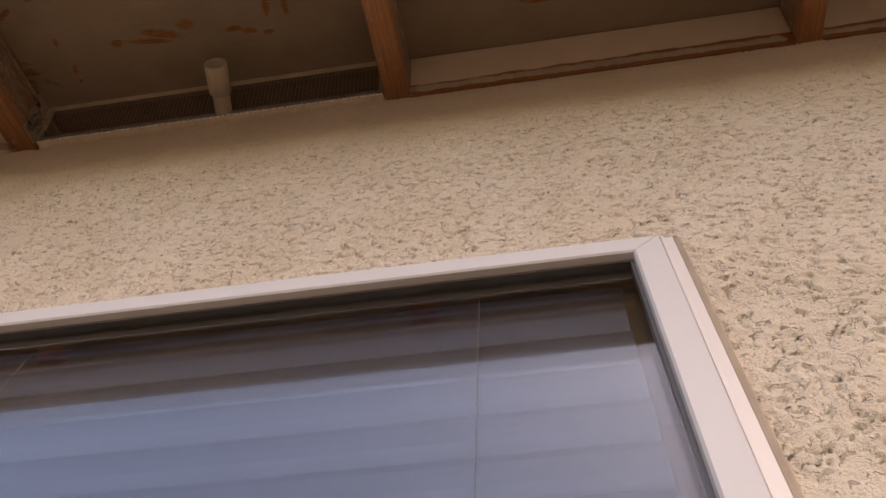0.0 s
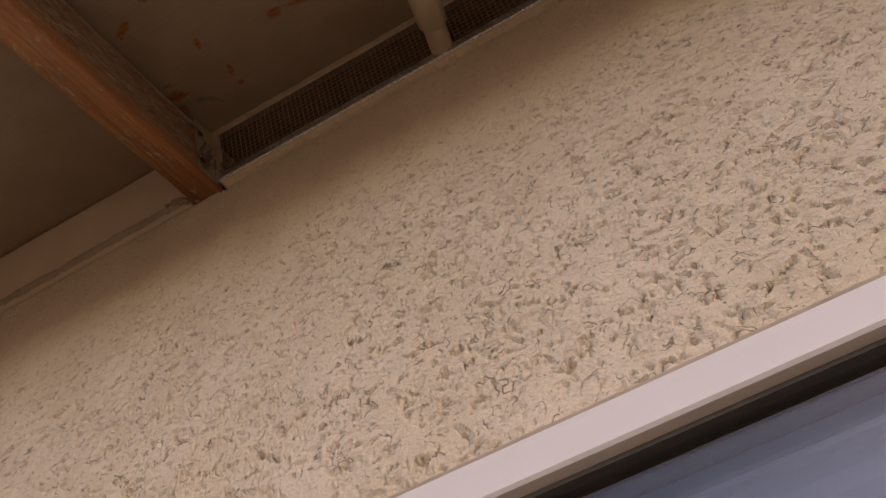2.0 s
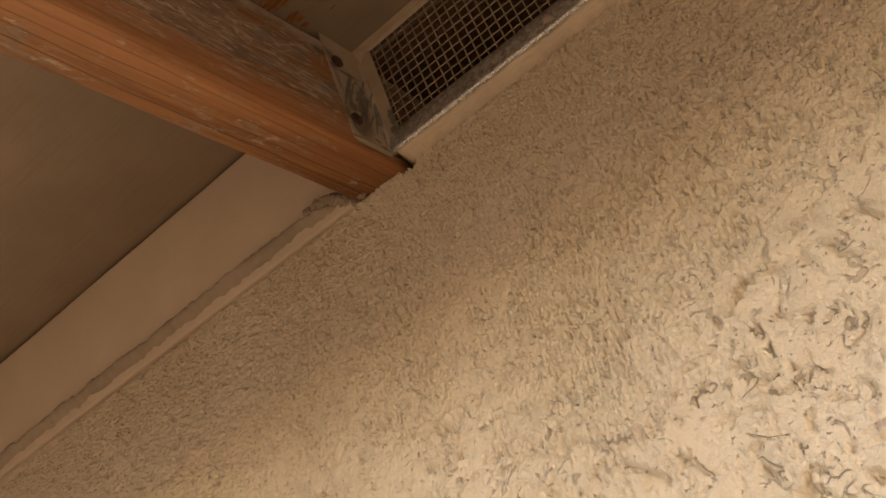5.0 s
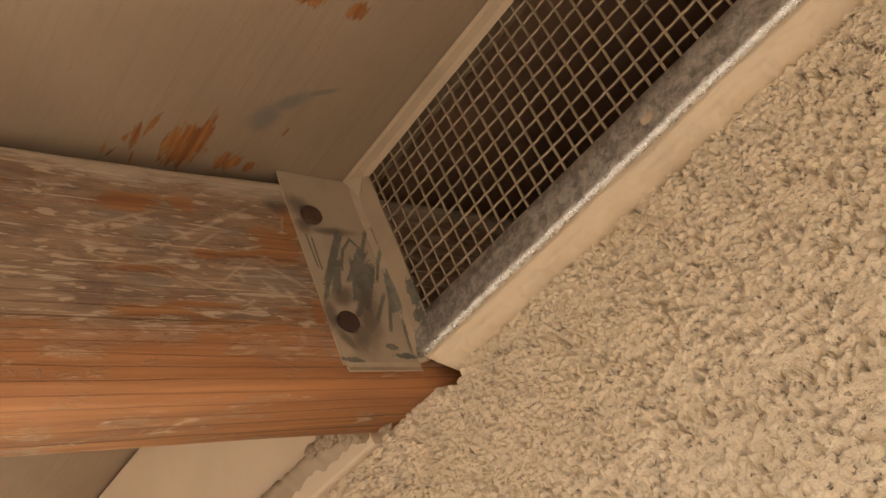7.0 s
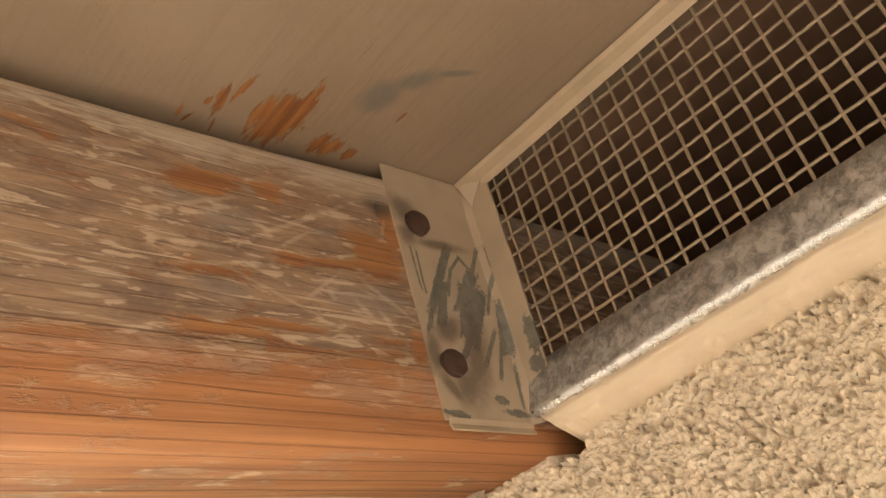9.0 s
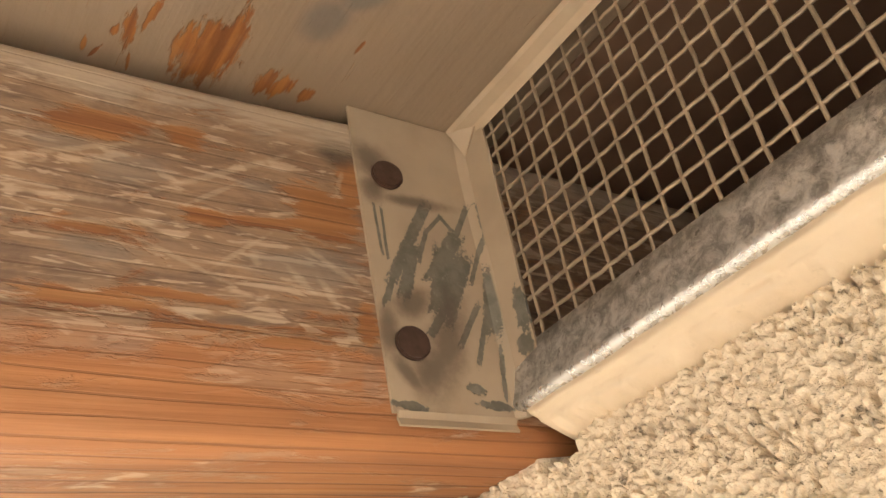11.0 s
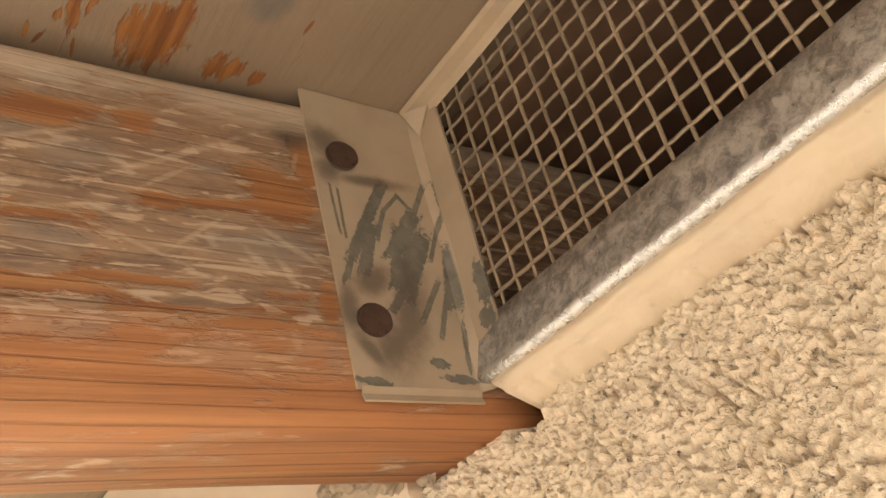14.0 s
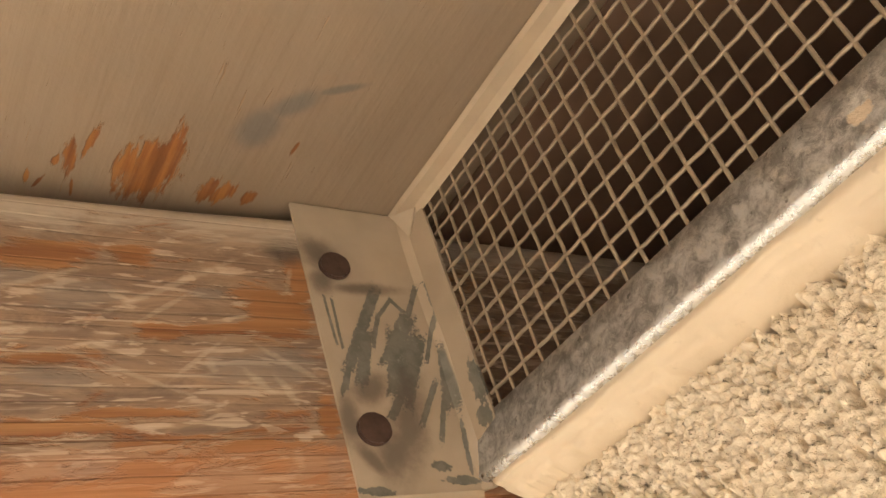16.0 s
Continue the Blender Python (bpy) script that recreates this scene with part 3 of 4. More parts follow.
def wall_front():
    top = 2.3515
    xs = stretches((-6.0, -1.0, 0.25), (-1.0, -0.42, 0.004), (-0.42, -0.12, 0.0015), (-0.12, -0.02, 0.0009), (-0.02, 0.11, 0.00045), (0.11, 0.17, 0.0006), (0.17, 0.27, 0.0009), (0.27, 0.42, 0.0012), (0.42, WIN_X1, 0.0018), (WIN_X1, 1.55, 0.0019), (1.55, 7.0, 0.25))
    i0 = int(np.argmin(np.abs(xs - WIN_X0)))
    xs[i0] = WIN_X0
    zs = stretches((0, WIN_Z0, 0.1), (WIN_Z0, 1.30, 0.05), (1.30, WIN_Z1, 0.0021), (WIN_Z1, 1.95, 0.0017), (1.95, 2.19, 0.0012), (2.19, 2.275, 0.0009), (2.275, 2.295, 0.0006), (2.295, top, 0.00045))
    gx, gz = np.meshgrid(xs, zs)
    y = 0.0025 - stucco_height(gx, gz)
    vent_bay = (gx > 0) & (gx < BAY - RAFTER_W)
    band = 0.001 + 0.003 * perlin(gx / 0.03, gz / 0.03)
    band = band + np.where(vent_bay, 0.0005, 0.0)
    calm = step(top - band - 0.0015, top - band + 0.003, gz)
    y = y * (1 - calm) - 0.0010 * calm
    pocket = step(0.0110, 0.0080, gx) * step(-0.003, 0.0, gx) * step(2.3415, 2.3440, gz)
    y = y + 0.028 * pocket
    gz = gz + np.where(zs == top, 0.0015, 0.0)[:, None] * perlin(gx / 0.012, gz)
    cols, rows = len(xs), len(zs)
    verts = np.stack([gx, y, gz], -1).reshape(-1, 3)
    back = np.stack([xs, np.full(cols, 0.05), np.full(cols, top + 0.001)], -1)
    verts = np.concatenate([verts, back])
    r, c = np.meshgrid(np.arange(rows), np.arange(cols - 1), indexing="ij")
    a = (r * cols + c)
    keep = np.ones(a.shape, bool)
    mx, mz = (xs[:-1] + xs[1:]) / 2, np.append((zs[:-1] + zs[1:]) / 2, top + 1)
    keep[np.ix_((mz > WIN_Z0) & (mz < WIN_Z1), (mx > WIN_X0) & (mx < WIN_X1))] = False
    a = a[keep]
    faces = np.stack([a, a + 1, a + 1 + cols, a + cols], -1)
    data = bpy.data.meshes.new("wall_front")
    data.from_pydata(verts.tolist(), [], faces.tolist())
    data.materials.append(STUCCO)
    data.polygons.foreach_set("use_smooth", np.ones(len(data.polygons), bool))
    ob = new("wall_front", data)
    return tagged(ob, "cream dash-textured stucco wall under the eave", "wall", kind="structure")


wall_front()


def wall_core():
    bm = bmesh.new()
    for lo, hi in (((-6, 0.012, 0), (WIN_X0, 0.13, 2.335)), ((WIN_X1, 0.012, 0), (7, 0.13, 2.335)),
                   ((WIN_X0, 0.012, 0), (WIN_X1, 0.13, WIN_Z0)), ((WIN_X0, 0.012, WIN_Z1), (WIN_X1, 0.13, 2.335))):
        box(bm, lo, hi)
    tagged(mesh_object("wall_core", bm, ATTIC), "timber framed core of the stucco wall", "wall", kind="structure")


wall_core()

bm = bmesh.new()
box(bm, (-6, -0.334, 0.003), (7, -0.028, 0.015))
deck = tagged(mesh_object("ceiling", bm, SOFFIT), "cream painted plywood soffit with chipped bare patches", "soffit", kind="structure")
deck.matrix_world = EAVE
bm = bmesh.new()
box(bm, (-6, -0.0275, 0.003), (7, 3.5, 0.015))
inner = tagged(mesh_object("roof_boards", bm, ATTIC), "bare dark roof boards inside the roof void", "roof", kind="structure")
inner.matrix_world = EAVE
bm = bmesh.new()
box(bm, (-6, -0.385, 0.0155), (7, 3.5, 0.03), 0.002)
cover = tagged(mesh_object("roof", bm, plain("roof_felt", (0.10, 0.09, 0.08), 0.9)), "dark roofing over the eave", "roof", kind="structure")
cover.matrix_world = EAVE

# Unseen ground, kept dark so little light bounces up to the soffit.
n = Nodes("dark_unseen_ground", 0.9)
n.colour(n.mix(n.ramp(n.noise(1.3, 6), 0.3, 0.7), (0.028, 0.022, 0.015), (0.048, 0.037, 0.025)))
n.bump(n.noise(60, 5), 0.003, 0.5)
bm = bmesh.new()
bmesh.ops.create_grid(bm, x_segments=20, y_segments=20, size=400)
ground = tagged(mesh_object("ground", bm, n.mat), "unseen ground in front of the house, kept dark to limit bounce light", "ground", kind="structure")

# rooms behind: attic void and the room behind the window
bm = bmesh.new()
box(bm, (-6, 0.60, 2.30), (7, 0.62, 2.75)), box(bm, (-6, 0.131, 2.29), (7, 0.60, 2.30))
box(bm, (-6.02, 0.0, 2.30), (-6, 0.62, 2.75)), box(bm, (7, 0.0, 2.30), (7.02, 0.62, 2.75))
tagged(mesh_object("attic_lining", bm, ATTIC), "dark timber lining of the roof void", "wall", kind="structure")
bm = bmesh.new()
box(bm, (-0.6, 2.0, 0), (1.7, 2.02, 2.285)), box(bm, (-0.62, 0.131, 0), (-0.6, 2.02, 2.285)), box(bm, (1.7, 0.131, 0), (1.72, 2.02, 2.285))
tagged(mesh_object("wall_room", bm, plain("room_paint", (0.30, 0.25, 0.2), 0.9)), "dim room walls behind the window", "wall", kind="structure")
bm = bmesh.new()
box(bm, (-0.6, 0.131, 0.002), (1.7, 2.0, 0.02))
tagged(mesh_object("floor", bm, plain("room_floor", (0.14, 0.10, 0.07), 0.8)), "dim room floor behind the window", "floor", kind="structure")


# ---- eave timbers ----
def worn(amount, seed):
    def move(co):
        p = co * 38 + Vector((seed * 11.3, 0, 0))
        p.y *= 0.4
        return Vector((noise.noise(p), 0, noise.noise(p + Vector((5, 9, 2))))) * amount
    return move


def rafter(x_right, seed):
    thing = empty("rafter", EAVE)
    profile = rounded(x_right - RAFTER_W, x_right, -RAFTER_H, 0.0004, 0.0055, 4)
    rough = worn(0.0011, seed)

    def shape(co):
        plumb = (-(0.3075 - math.sin(SLOPE) * co.z) / math.cos(SLOPE) + 0.306) * max(0.0, min(1.0, (-0.15 - co.y) / 0.156))
        sag = 0.035 * max(0.0, min(0.085, -0.070 - co.y)) if seed == 3 and co.z > -0.012 else 0.0   # worn top edge, open joint under the deck
        return rough(co) + Vector((0, plumb, -sag))

    bm = sweep(profile, "y", -0.306, 0.55, 90, shape)
    part("beam", bm, rafter_material(seed), thing, smooth=True)
    return tagged(thing, "weathered pine rafter with cream paint scraped off", "rafter", "rafters under the eave")


for k, x in enumerate((-2 * BAY, -BAY, 0.0, BAY, 2 * BAY, 3 * BAY, 4 * BAY)):
    rafter(x, k + 1)


def block(x0, x1):
    thing = empty("blocking_board", EAVE)
    profile = [(y, z) for y, z in rounded(-0.041, 0.004, -0.0945, 0.0006, 0.0015, 2)]
    part("board", sweep(profile, "x", x0, x1, 24, lambda co: Vector((0, 0.0006 * noise.noise(co * 9), 0))), BLOCK, thing)
    return tagged(thing, "cream painted blocking board between rafters above the stucco", "blocking board", "blocking boards")


for k in (-6, -2, -1, 1, 2, 3):
    block(k * BAY + 0.001, (k + 1) * BAY - RAFTER_W - 0.001)


# ---- eave vent between the two middle rafters ----
def eave_vent(x0, x1):
    thing = empty("eave_vent", EAVE)
    face = -0.0400                               # plane of the screen
    low = -0.0660                                # lower edge of the screen
    for side, x in ((1, x0), (-1, x1)):
        # plate on the rafter, fold, and border in the plane of the screen
        line = [(x + side * 0.0008, -0.0762), (x + side * 0.0008, face - 0.003), (x + side * 0.0026, face - 0.0008), (x + side * 0.0108, face)]
        prof = sheet(line, 0.0009 * side)

        def lean(co):
            return Vector((side * 0.0006 * noise.noise(co * 60), 0, 0))

        plate = part("side_flange", sweep(prof, "z", -0.0832, 0.0026, 14, lean), FLANGE, thing, "cream painted steel flange scratched to grey metal")
        curl = sweep(sheet([(x + side * 0.0012, -0.0829), (x + side * 0.0004, -0.0846), (x + side * 0.0012, -0.0866)], 0.0006 * side), "y", -0.0755, -0.043, 6)
        part("curled_edge", curl, FLANGE, thing)
        for y, z in ((-0.0679, -0.0187), (-0.0689, -0.0666)):
            nail = bmesh.new()
            bmesh.ops.create_circle(nail, cap_ends=True, radius=0.0043, segments=24)
            out = bmesh.ops.extrude_face_region(nail, geom=nail.faces[:])
            up = [v for v in out["geom"] if isinstance(v, bmesh.types.BMVert)]
            for v in up:
                v.co.z += 0.0011
            rim = [e for e in nail.edges if all(abs(v.co.z - 0.0011) < 1e-6 for v in e.verts)]
            bmesh.ops.bevel(nail, geom=rim, offset=0.0004, segments=2, affect="EDGES")
            for v in nail.verts:
                v.co += Vector((0.0002, 0.0001, 0.0002)) * noise.noise(v.co * 900)
            ob = part("nail", nail, RUST, thing, "rusty flat nail head")
            ob.matrix_local = Matrix.Translation((x + side * 0.0016, y, z)) @ Matrix.Rotation(radians(90 * side), 4, "Y") @ Matrix.Rotation(radians(6), 4, "X")
    # strip against the soffit
    top = sheet([(-0.0452, 0.0024), (-0.0444, 0.0010), (face - 0.0012, 0.0002), (face + 0.0004, -0.0018)], 0.0007)
    part("top_flange", sweep(top, "x", x0 + 0.0015, x1 - 0.0015, 60, lambda co: Vector((0, 0.0004, 0.0002)) * noise.noise(co * 35)), TRIM_PAINT, thing)
    for side, x in ((1, x0), (-1, x1)):
        tab = bmesh.new()
        rim = [(0.0020, -0.0452, 0.0016), (0.0026, -0.0412, -0.0062), (0.0092, -0.0414, -0.0004)]
        low_ring = [tab.verts.new((x + side * a, b, c)) for a, b, c in rim]
        high_ring = [tab.verts.new((x + side * a, b + 0.0007, c + 0.0003)) for a, b, c in rim]
        tab.faces.new(low_ring), tab.faces.new(high_ring)
        for i in range(3):
            tab.faces.new((low_ring[i], low_ring[(i + 1) % 3], high_ring[(i + 1) % 3], high_ring[i]))
        part("corner_tab", tab, FLANGE, thing)
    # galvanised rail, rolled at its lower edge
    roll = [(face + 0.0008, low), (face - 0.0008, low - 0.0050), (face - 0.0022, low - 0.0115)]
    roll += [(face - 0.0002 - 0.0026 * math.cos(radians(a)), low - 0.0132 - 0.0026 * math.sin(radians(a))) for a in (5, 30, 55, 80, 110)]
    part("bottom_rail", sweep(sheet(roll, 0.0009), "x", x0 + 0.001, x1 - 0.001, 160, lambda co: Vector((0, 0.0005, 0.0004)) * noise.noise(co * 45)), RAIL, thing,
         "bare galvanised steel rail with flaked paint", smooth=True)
    # wire screen
    pitch, r = 0.00635, 0.00050
    bm = bmesh.new()

    def wire(points):
        ring_old = None
        for k, p in enumerate(points):
            way = (points[min(k + 1, len(points) - 1)] - points[max(k - 1, 0)]).normalized()
            side_a = way.cross(Vector((0, 1, 0))).normalized()
            side_b = way.cross(side_a)
            ring = [bm.verts.new(p + (side_a * math.cos(a) + side_b * math.sin(a)) * r) for a in (0.5, 1.55, 2.6, 3.64, 4.69, 5.74)]
            if ring_old:
                for i in range(6):
                    bm.faces.new((ring_old[i], ring_old[(i + 1) % 6], ring[(i + 1) % 6], ring[i]))
            ring_old = ring

    cols = int((x1 - x0 - 0.022) / pitch) + 1
    for i in range(cols):
        x = x0 + 0.01265 + i * pitch + random.uniform(-0.0002, 0.0002)
        if x > x1 - 0.011:
            continue
        run = [0.002 + (low - 0.004) * k / 10 for k in range(11)]
        wire([Vector((x + 0.00012 * noise.noise(Vector((x * 60, k, 0))), face + 0.0015 + (0.00015 if (k + i) % 2 else -0.00015), z)) for k, z in enumerate(run)])
    for j in range(10):
        z = -0.06185 + (9 - j) * pitch
        if z < low:
            continue
        wire([Vector((x0 + 0.0105 + (x1 - x0 - 0.021) * k / 180, face + 0.0015 + (0.00015 if (k + j) % 2 else -0.00015), z + 0.00016 * noise.noise(Vector((k * 0.15, j * 3, 0))))) for k in range(181)])
    part("wire_screen", bm, WIRE, thing, "square wire mesh with paint on the strands", smooth=True)
    return tagged(thing, "galvanised eave vent with square wire mesh, half painted", "vent")


eave_vent(0.0, BAY - RAFTER_W)


# smooth plaster bead under the vent
def plaster_bead(x0, x1):
    """Two thin smooth layers, the upper one with a wavy lower edge."""
    line = [(0.012, 2.3555), (-0.0050, 2.3548), (-0.0064, 2.3535), (-0.0066, 2.3516), (-0.0065, 2.3508), (-0.0060, 2.3505), (-0.0042, 2.3504), (-0.0038, 2.3497), (-0.0032, 2.3488), (-0.0018, 2.3481), (0.0006, 2.3476), (0.012, 2.3470)]

    def wavy(co):
        wave = noise.noise(Vector((co.x * 38, 4, 0))) + 0.5 * noise.noise(Vector((co.x * 110, 9, 0)))
        rag = noise.noise(Vector((co.x * 260, co.z * 400, 7)))
        low = 1.0 if co.z < 2.3498 else 0.0
        mid = 1.0 if co.z < 2.3514 else 0.0
        open_end = max(0.0, 1 - (co.x - x0) / 0.020)
        slant = Vector((0.95 * open_end * max(0.0, 2.3540 - co.z), 0, 0))
        return slant + Vector((0, 0.0006 * noise.noise(Vector((co.x * 45, co.z * 90, 0))) + 0.0004 * rag * low, 0.0010 * wave * mid + 0.0014 * rag * low))

    bm = sweep(line, "x", x0, x1, 520, wavy)
    return tagged(mesh_object("plaster_bead", bm, bead_material(), smooth=True), "smooth cream plaster bead below the vent", "plaster bead")


plaster_bead(0.0022, BAY - RAFTER_W - 0.0015)


def plaster_edge(x0, x1, seed):
    line = [(0.010, 2.3565), (-0.0100, 2.3550), (-0.0112, 2.3532), (-0.0108, 2.3512), (-0.0085, 2.3490), (-0.0040, 2.3472), (0.010, 2.346)]

    def ragged(co):
        p = Vector((co.x * 70 + seed * 9, co.z * 120, co.y * 60))
        back = max(0.0, 1 - (x1 - co.x) / 0.022) * max(0.0, 0.001 - co.y)
        return Vector((0, back * 0.8, 0)) + Vector((0, 0.0016 * noise.noise(p) + 0.0014 * noise.noise(p * 2.7), 0.0019 * noise.noise(p + Vector((3, 8, 1))) + 0.0016 * noise.noise(p * 3.1)))

    bm = sweep(line, "x", x0, x1, 420, ragged)
    return tagged(mesh_object("plaster_edge", bm, SMEAR, smooth=True), "ragged stucco edge smeared against the blocking board", "plaster edge", "plaster edges")


for k in (-2, -1, 1, 2):
    plaster_edge(k * BAY - 0.001, (k + 1) * BAY - RAFTER_W + 0.001, k)


def plaster_lump(x, y, z, size, seed):
    bm = bmesh.new()
    bmesh.ops.create_icosphere(bm, subdivisions=4, radius=size)
    for v in bm.verts:
        p = v.co * (1.1 / size) + Vector((seed, 0, 0))
        v.co *= 1 + 0.5 * noise.noise(p) + 0.35 * noise.noise(p * 2.4) + 0.22 * noise.noise(p * 5)
        v.co.y *= 0.7
    ob = tagged(mesh_object("plaster_lump", bm, SMEAR, smooth=True), "lump of stucco squeezed out beside a rafter", "plaster lump", "plaster lumps")
    ob.location = (x, y, z)


for k, (x, y, z, size) in enumerate(((-0.047, -0.0095, 2.3490, 0.0046), (-0.053, -0.0115, 2.3500, 0.0042), (-0.060, -0.0120, 2.3510, 0.0038), (-0.068, -0.0125, 2.3510, 0.0030), (-0.042, -0.006, 2.3470, 0.0048),
                                     (0.616, -0.008, 2.349, 0.0042), (-0.030, -0.002, 2.3440, 0.0028))):
    plaster_lump(x, y, z, size, k * 3.1)


# ---- pipe stub through the vent ----
def pipe_stub(x):
    thing = empty("drain_pipe", Matrix.Translation((x, 0.0, 2.372)) @ Matrix.Rotation(radians(10), 4, "Z") @ Matrix.Rotation(radians(107), 4, "X"))

    def tube(r0, r1, z0, z1, bore):
        bm = bmesh.new()
        rings = []
        for r, z in ((bore, z0), (r0 - 0.0006, z0), (r0, z0 + 0.0006), (r1, z1 - 0.0006), (r1 - 0.0006, z1), (bore, z1), (bore, z0)):
            rings.append([bm.verts.new((r * math.cos(2 * math.pi * k / 28), r * math.sin(2 * math.pi * k / 28), z)) for k in range(28)])
        for a, b in zip(rings, rings[1:]):
            for k in range(28):
                bm.faces.new((a[k], a[(k + 1) % 28], b[(k + 1) % 28], b[k]))
        bmesh.ops.remove_doubles(bm, verts=bm.verts, dist=1e-6)
        return bm

    part("pipe", tube(0.0133, 0.0133, -0.05, 0.05, 0.0105), PVC, thing, smooth=True)
    part("coupling", tube(0.0168, 0.0172, 0.047, 0.097, 0.0125), PVC, thing, "wider socket of the cream plastic pipe", smooth=True)
    return tagged(thing, "cream plastic pipe stub with an open socket end", "pipe")


pipe_stub(0.31)

# ---- fascia and gutter ----
bm = sweep(rounded(-0.329, -0.309, 2.240, 2.318, 0.002, 2), "x", -6, 7, 140, lambda co: Vector((0, 0.0008 * noise.noise(co * 6), 0.001 * noise.noise(co * 5))))
tagged(mesh_object("fascia_board", bm, FASCIA_PAINT), "cream painted fascia board along the rafter ends", "fascia board")
thing = empty("gutter", Matrix.Identity(4))
curve = [(-0.3315, 2.345), (-0.3315, 2.2435), (-0.378, 2.2435), (-0.384, 2.247), (-0.388, 2.257), (-0.392, 2.262), (-0.400, 2.266), (-0.403, 2.276), (-0.409, 2.286),
         (-0.420, 2.292), (-0.423, 2.303), (-0.430, 2.310), (-0.437, 2.316), (-0.439, 2.343), (-0.430, 2.345)]
part("trough", sweep(sheet(curve, 0.0012), "x", -6, 7, 40), GUTTER_PAINT, thing)
tagged(thing, "cream enamelled metal rain gutter along the fascia", "gutter")


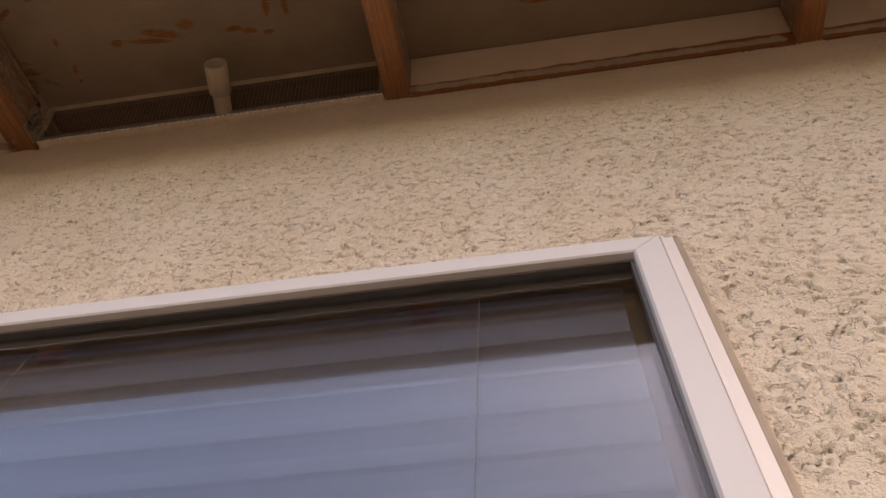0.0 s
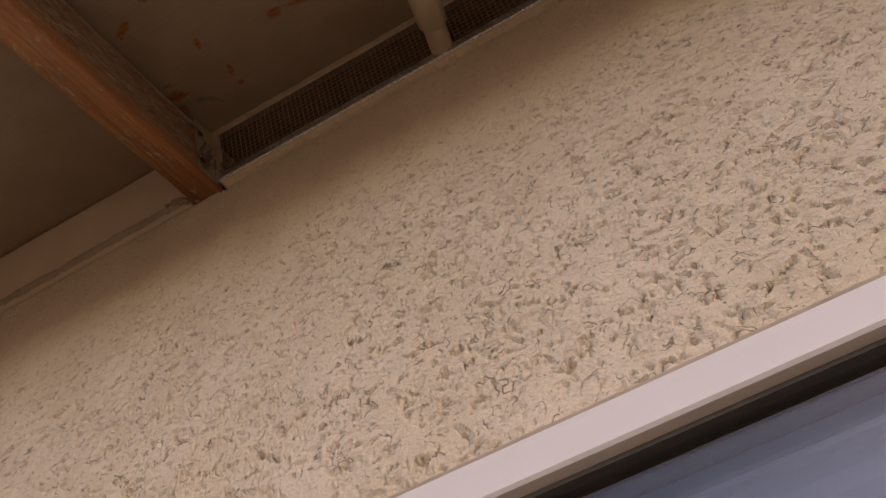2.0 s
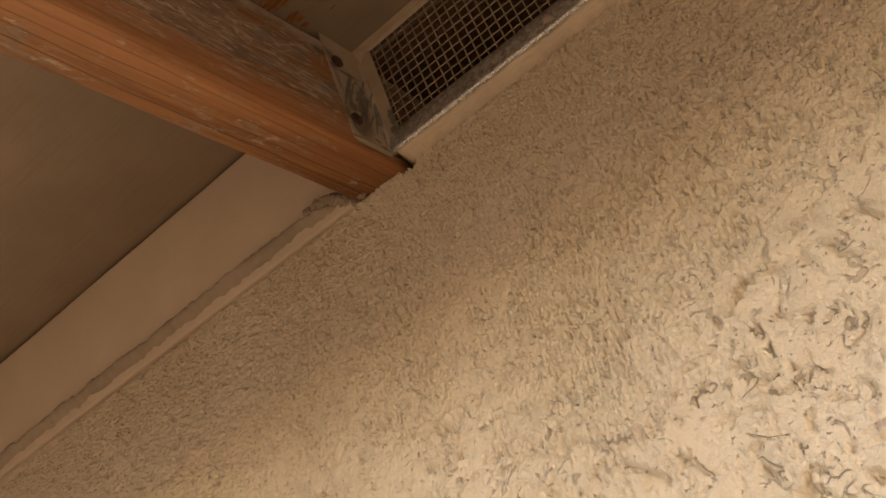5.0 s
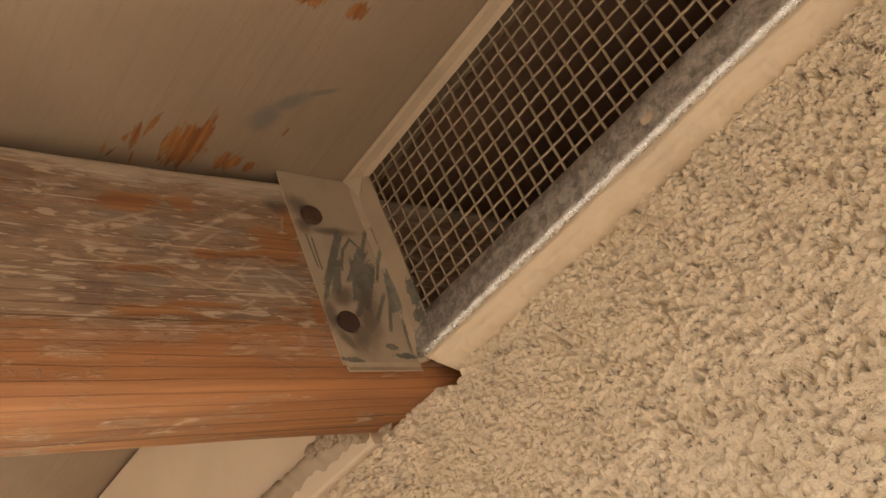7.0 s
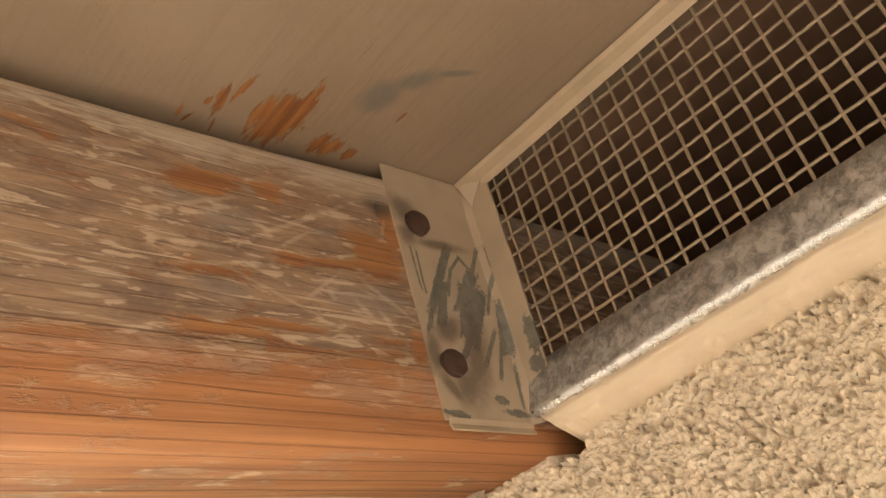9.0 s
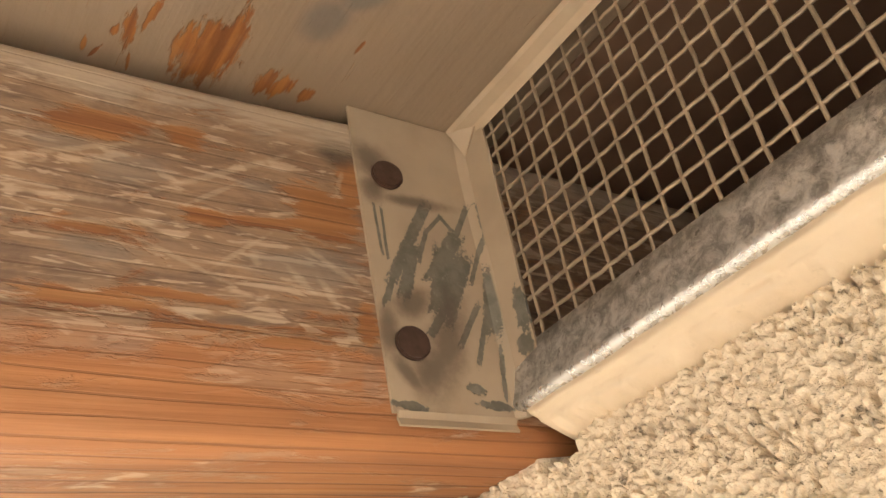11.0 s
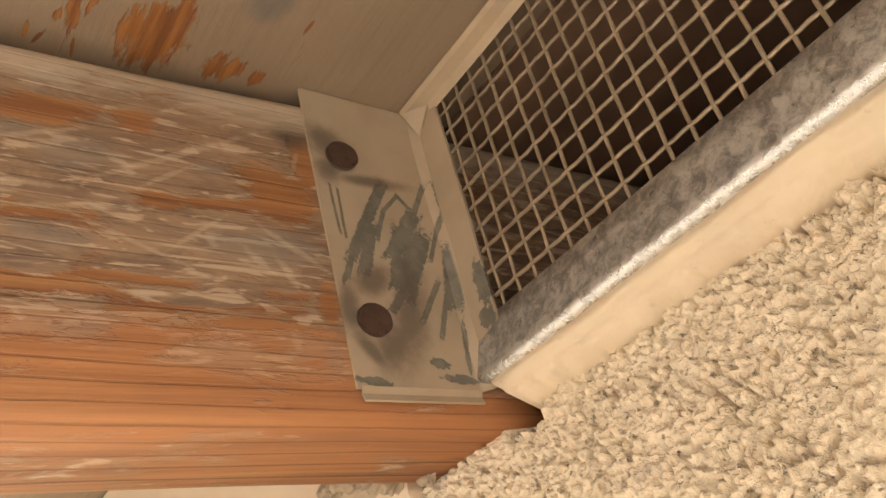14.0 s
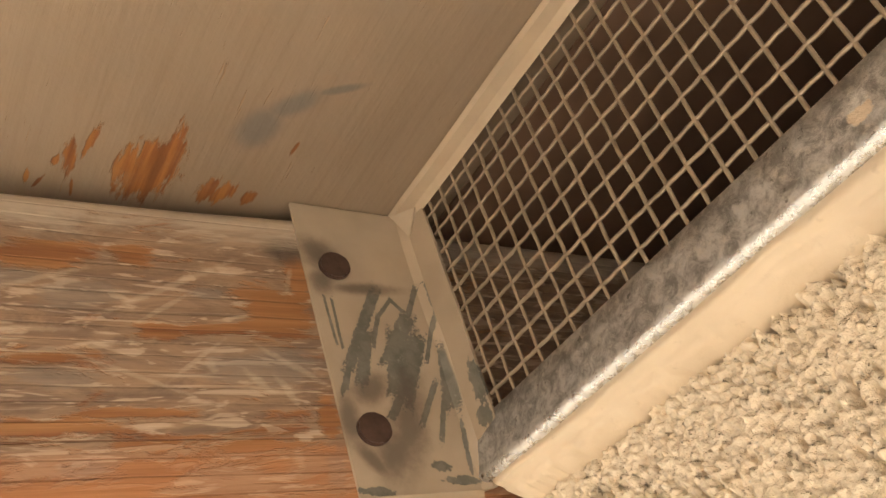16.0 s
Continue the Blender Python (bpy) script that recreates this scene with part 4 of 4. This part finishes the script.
# ---- window ----
def window():
    thing = empty("window_1", Matrix.Identity(4))
    prof = [(0.0, 0.012), (0.0, -0.006), (0.008, -0.008), (0.0095, -0.012), (0.0118, -0.0125), (0.0122, -0.0112), (0.0136, -0.0112), (0.014, -0.015),
            (0.0355, -0.015), (0.0375, -0.0135), (0.0378, -0.0105), (0.0379, -0.0068), (0.0375, -0.0065), (0.010, 0.004)]
    cx, cz = (WIN_X0 + WIN_X1) / 2, (WIN_Z0 + WIN_Z1) / 2
    hx, hz = (WIN_X1 - WIN_X0) / 2, (WIN_Z1 - WIN_Z0) / 2
    for name, turn, half, long in (("frame_head", 0, hz, hx), ("frame_jamb", 90, hx, hz), ("frame_sill", 180, hz, hx), ("frame_jamb", 270, hx, hz)):
        bm = bmesh.new()
        ends = []
        for s in (-1, 1):
            ends.append([bm.verts.new((s * (long - w - 0.0002), y, half - w)) for w, y in prof])
        k = len(prof)
        for i in range(k):
            bm.faces.new((ends[0][i], ends[0][(i + 1) % k], ends[1][(i + 1) % k], ends[1][i]))
        bm.faces.new(ends[0]), bm.faces.new(ends[1])
        bmesh.ops.transform(bm, matrix=Matrix.Translation((cx, 0, cz)) @ Matrix.Rotation(radians(turn), 4, "Y"), verts=bm.verts)
        part(name, bm, VINYL, thing, "white vinyl window frame member")
    pane = part("pane", box(bmesh.new(), (WIN_X0 + 0.036, -0.0105, WIN_Z0 + 0.036), (WIN_X1 - 0.036, -0.0075, WIN_Z1 - 0.036)), GLASS, thing, "clear glass pane reflecting the sky")
    pane.visible_shadow = False
    # Second pane, added so the window reflects more sky.
    inner = part("pane", box(bmesh.new(), (WIN_X0 + 0.036, 0.004, WIN_Z0 + 0.036), (WIN_X1 - 0.036, 0.007, WIN_Z1 - 0.036)), GLASS, thing, "second clear pane added to brighten the sky reflection")
    inner.visible_shadow = False
    for glass, lean in ((pane, -0.9), (inner, -0.9)):
        glass.matrix_world = Matrix.Translation((0, -0.003, cz)) @ Matrix.Rotation(radians(lean), 4, "X") @ Matrix.Translation((0, 0.003, -cz))
    for lo, hi in (((WIN_X0 + 0.037, -0.0072, WIN_Z1 - 0.041), (WIN_X1 - 0.037, 0.0037, WIN_Z1 - 0.0372)), ((WIN_X1 - 0.041, -0.0072, WIN_Z0 + 0.04), (WIN_X1 - 0.0372, 0.0037, WIN_Z1 - 0.0412))):
        part("spacer", box(bmesh.new(), lo, hi), plain("spacer_grey", (0.16, 0.15, 0.14), 0.4, 0.5), thing, "grey spacer bar between the panes")
    tagged(thing, "white vinyl window set in the stucco wall", "window", kind="structure")
    # sealant round the frame
    bead = bmesh.new()
    for lo, hi in (((WIN_X0 - 0.004, -0.0055, WIN_Z1 - 0.001), (WIN_X1 + 0.005, 0.012, WIN_Z1 + 0.004)), ((WIN_X1 - 0.0005, -0.0055, WIN_Z0), (WIN_X1 + 0.006, 0.012, WIN_Z1 - 0.001)),
                   ((WIN_X0 - 0.005, -0.0055, WIN_Z0), (WIN_X0 + 0.0005, 0.012, WIN_Z1 - 0.001))):
        box(bead, lo, hi, 0.0016, 2)
    tagged(mesh_object("trim", bead, TRIM_PAINT, smooth=False), "cream sealant bead round the window", "trim", kind="structure")


window()


def blind():
    thing = empty("window_blind", Matrix.Identity(4))
    x0, x1 = WIN_X0 + 0.05, WIN_X1 - 0.05
    part("head_rail", box(bmesh.new(), (x0, 0.0145, WIN_Z1 - 0.062), (x1, 0.035, WIN_Z1 - 0.047), 0.002), BLIND, thing)
    arc = sheet([(0.0125, -0.026), (0.0085, -0.018), (0.0058, -0.009), (0.0048, 0.001), (0.0054, 0.011), (0.0078, 0.020), (0.0105, 0.025)], 0.0008)
    slat = None
    for k in range(22):
        z = WIN_Z1 - 0.088 - k * 0.045
        if slat is None:
            slat = part("slat", sweep(arc, "x", x0 + 0.002, x1 - 0.002, 2), BLIND, thing)
            ob = slat
        else:
            ob = new("slat", slat.data)
            ob.parent = thing
        ob.location = (0, 0.012, z)
    for x in (0.33, 0.722):
        part("cord", sweep(rounded(x - 0.0006, x + 0.0006, 0.0110, 0.0122, 0.0005, 2), "z", 0.72, WIN_Z1 - 0.047, 2), CORD, thing)
    tagged(thing, "closed horizontal blind behind the window glass, tinted with reflected sky blue", "blind")


blind()


# ---- loose strand beside the rafter end ----
def strand():
    bm = bmesh.new()
    old = None
    for k in range(15):
        t = k / 14
        at = Vector((-0.052 - 0.010 * t - 0.004 * math.sin(2.2 * t), -0.300 + 0.016 * t * t, -0.004 - 0.034 * t))
        ring = [bm.verts.new(at + Vector((math.cos(a), math.sin(a), 0)) * 0.0005) for a in (0, 1.57, 3.14, 4.71)]
        if old:
            for i in range(4):
                bm.faces.new((old[i], old[(i + 1) % 4], ring[(i + 1) % 4], ring[i]))
        old = ring
    ob = tagged(mesh_object("loose_fibre", bm, ATTIC, smooth=True), "thin dark fibre hanging beside the rafter end", "fibre")
    ob.matrix_world = EAVE


strand()
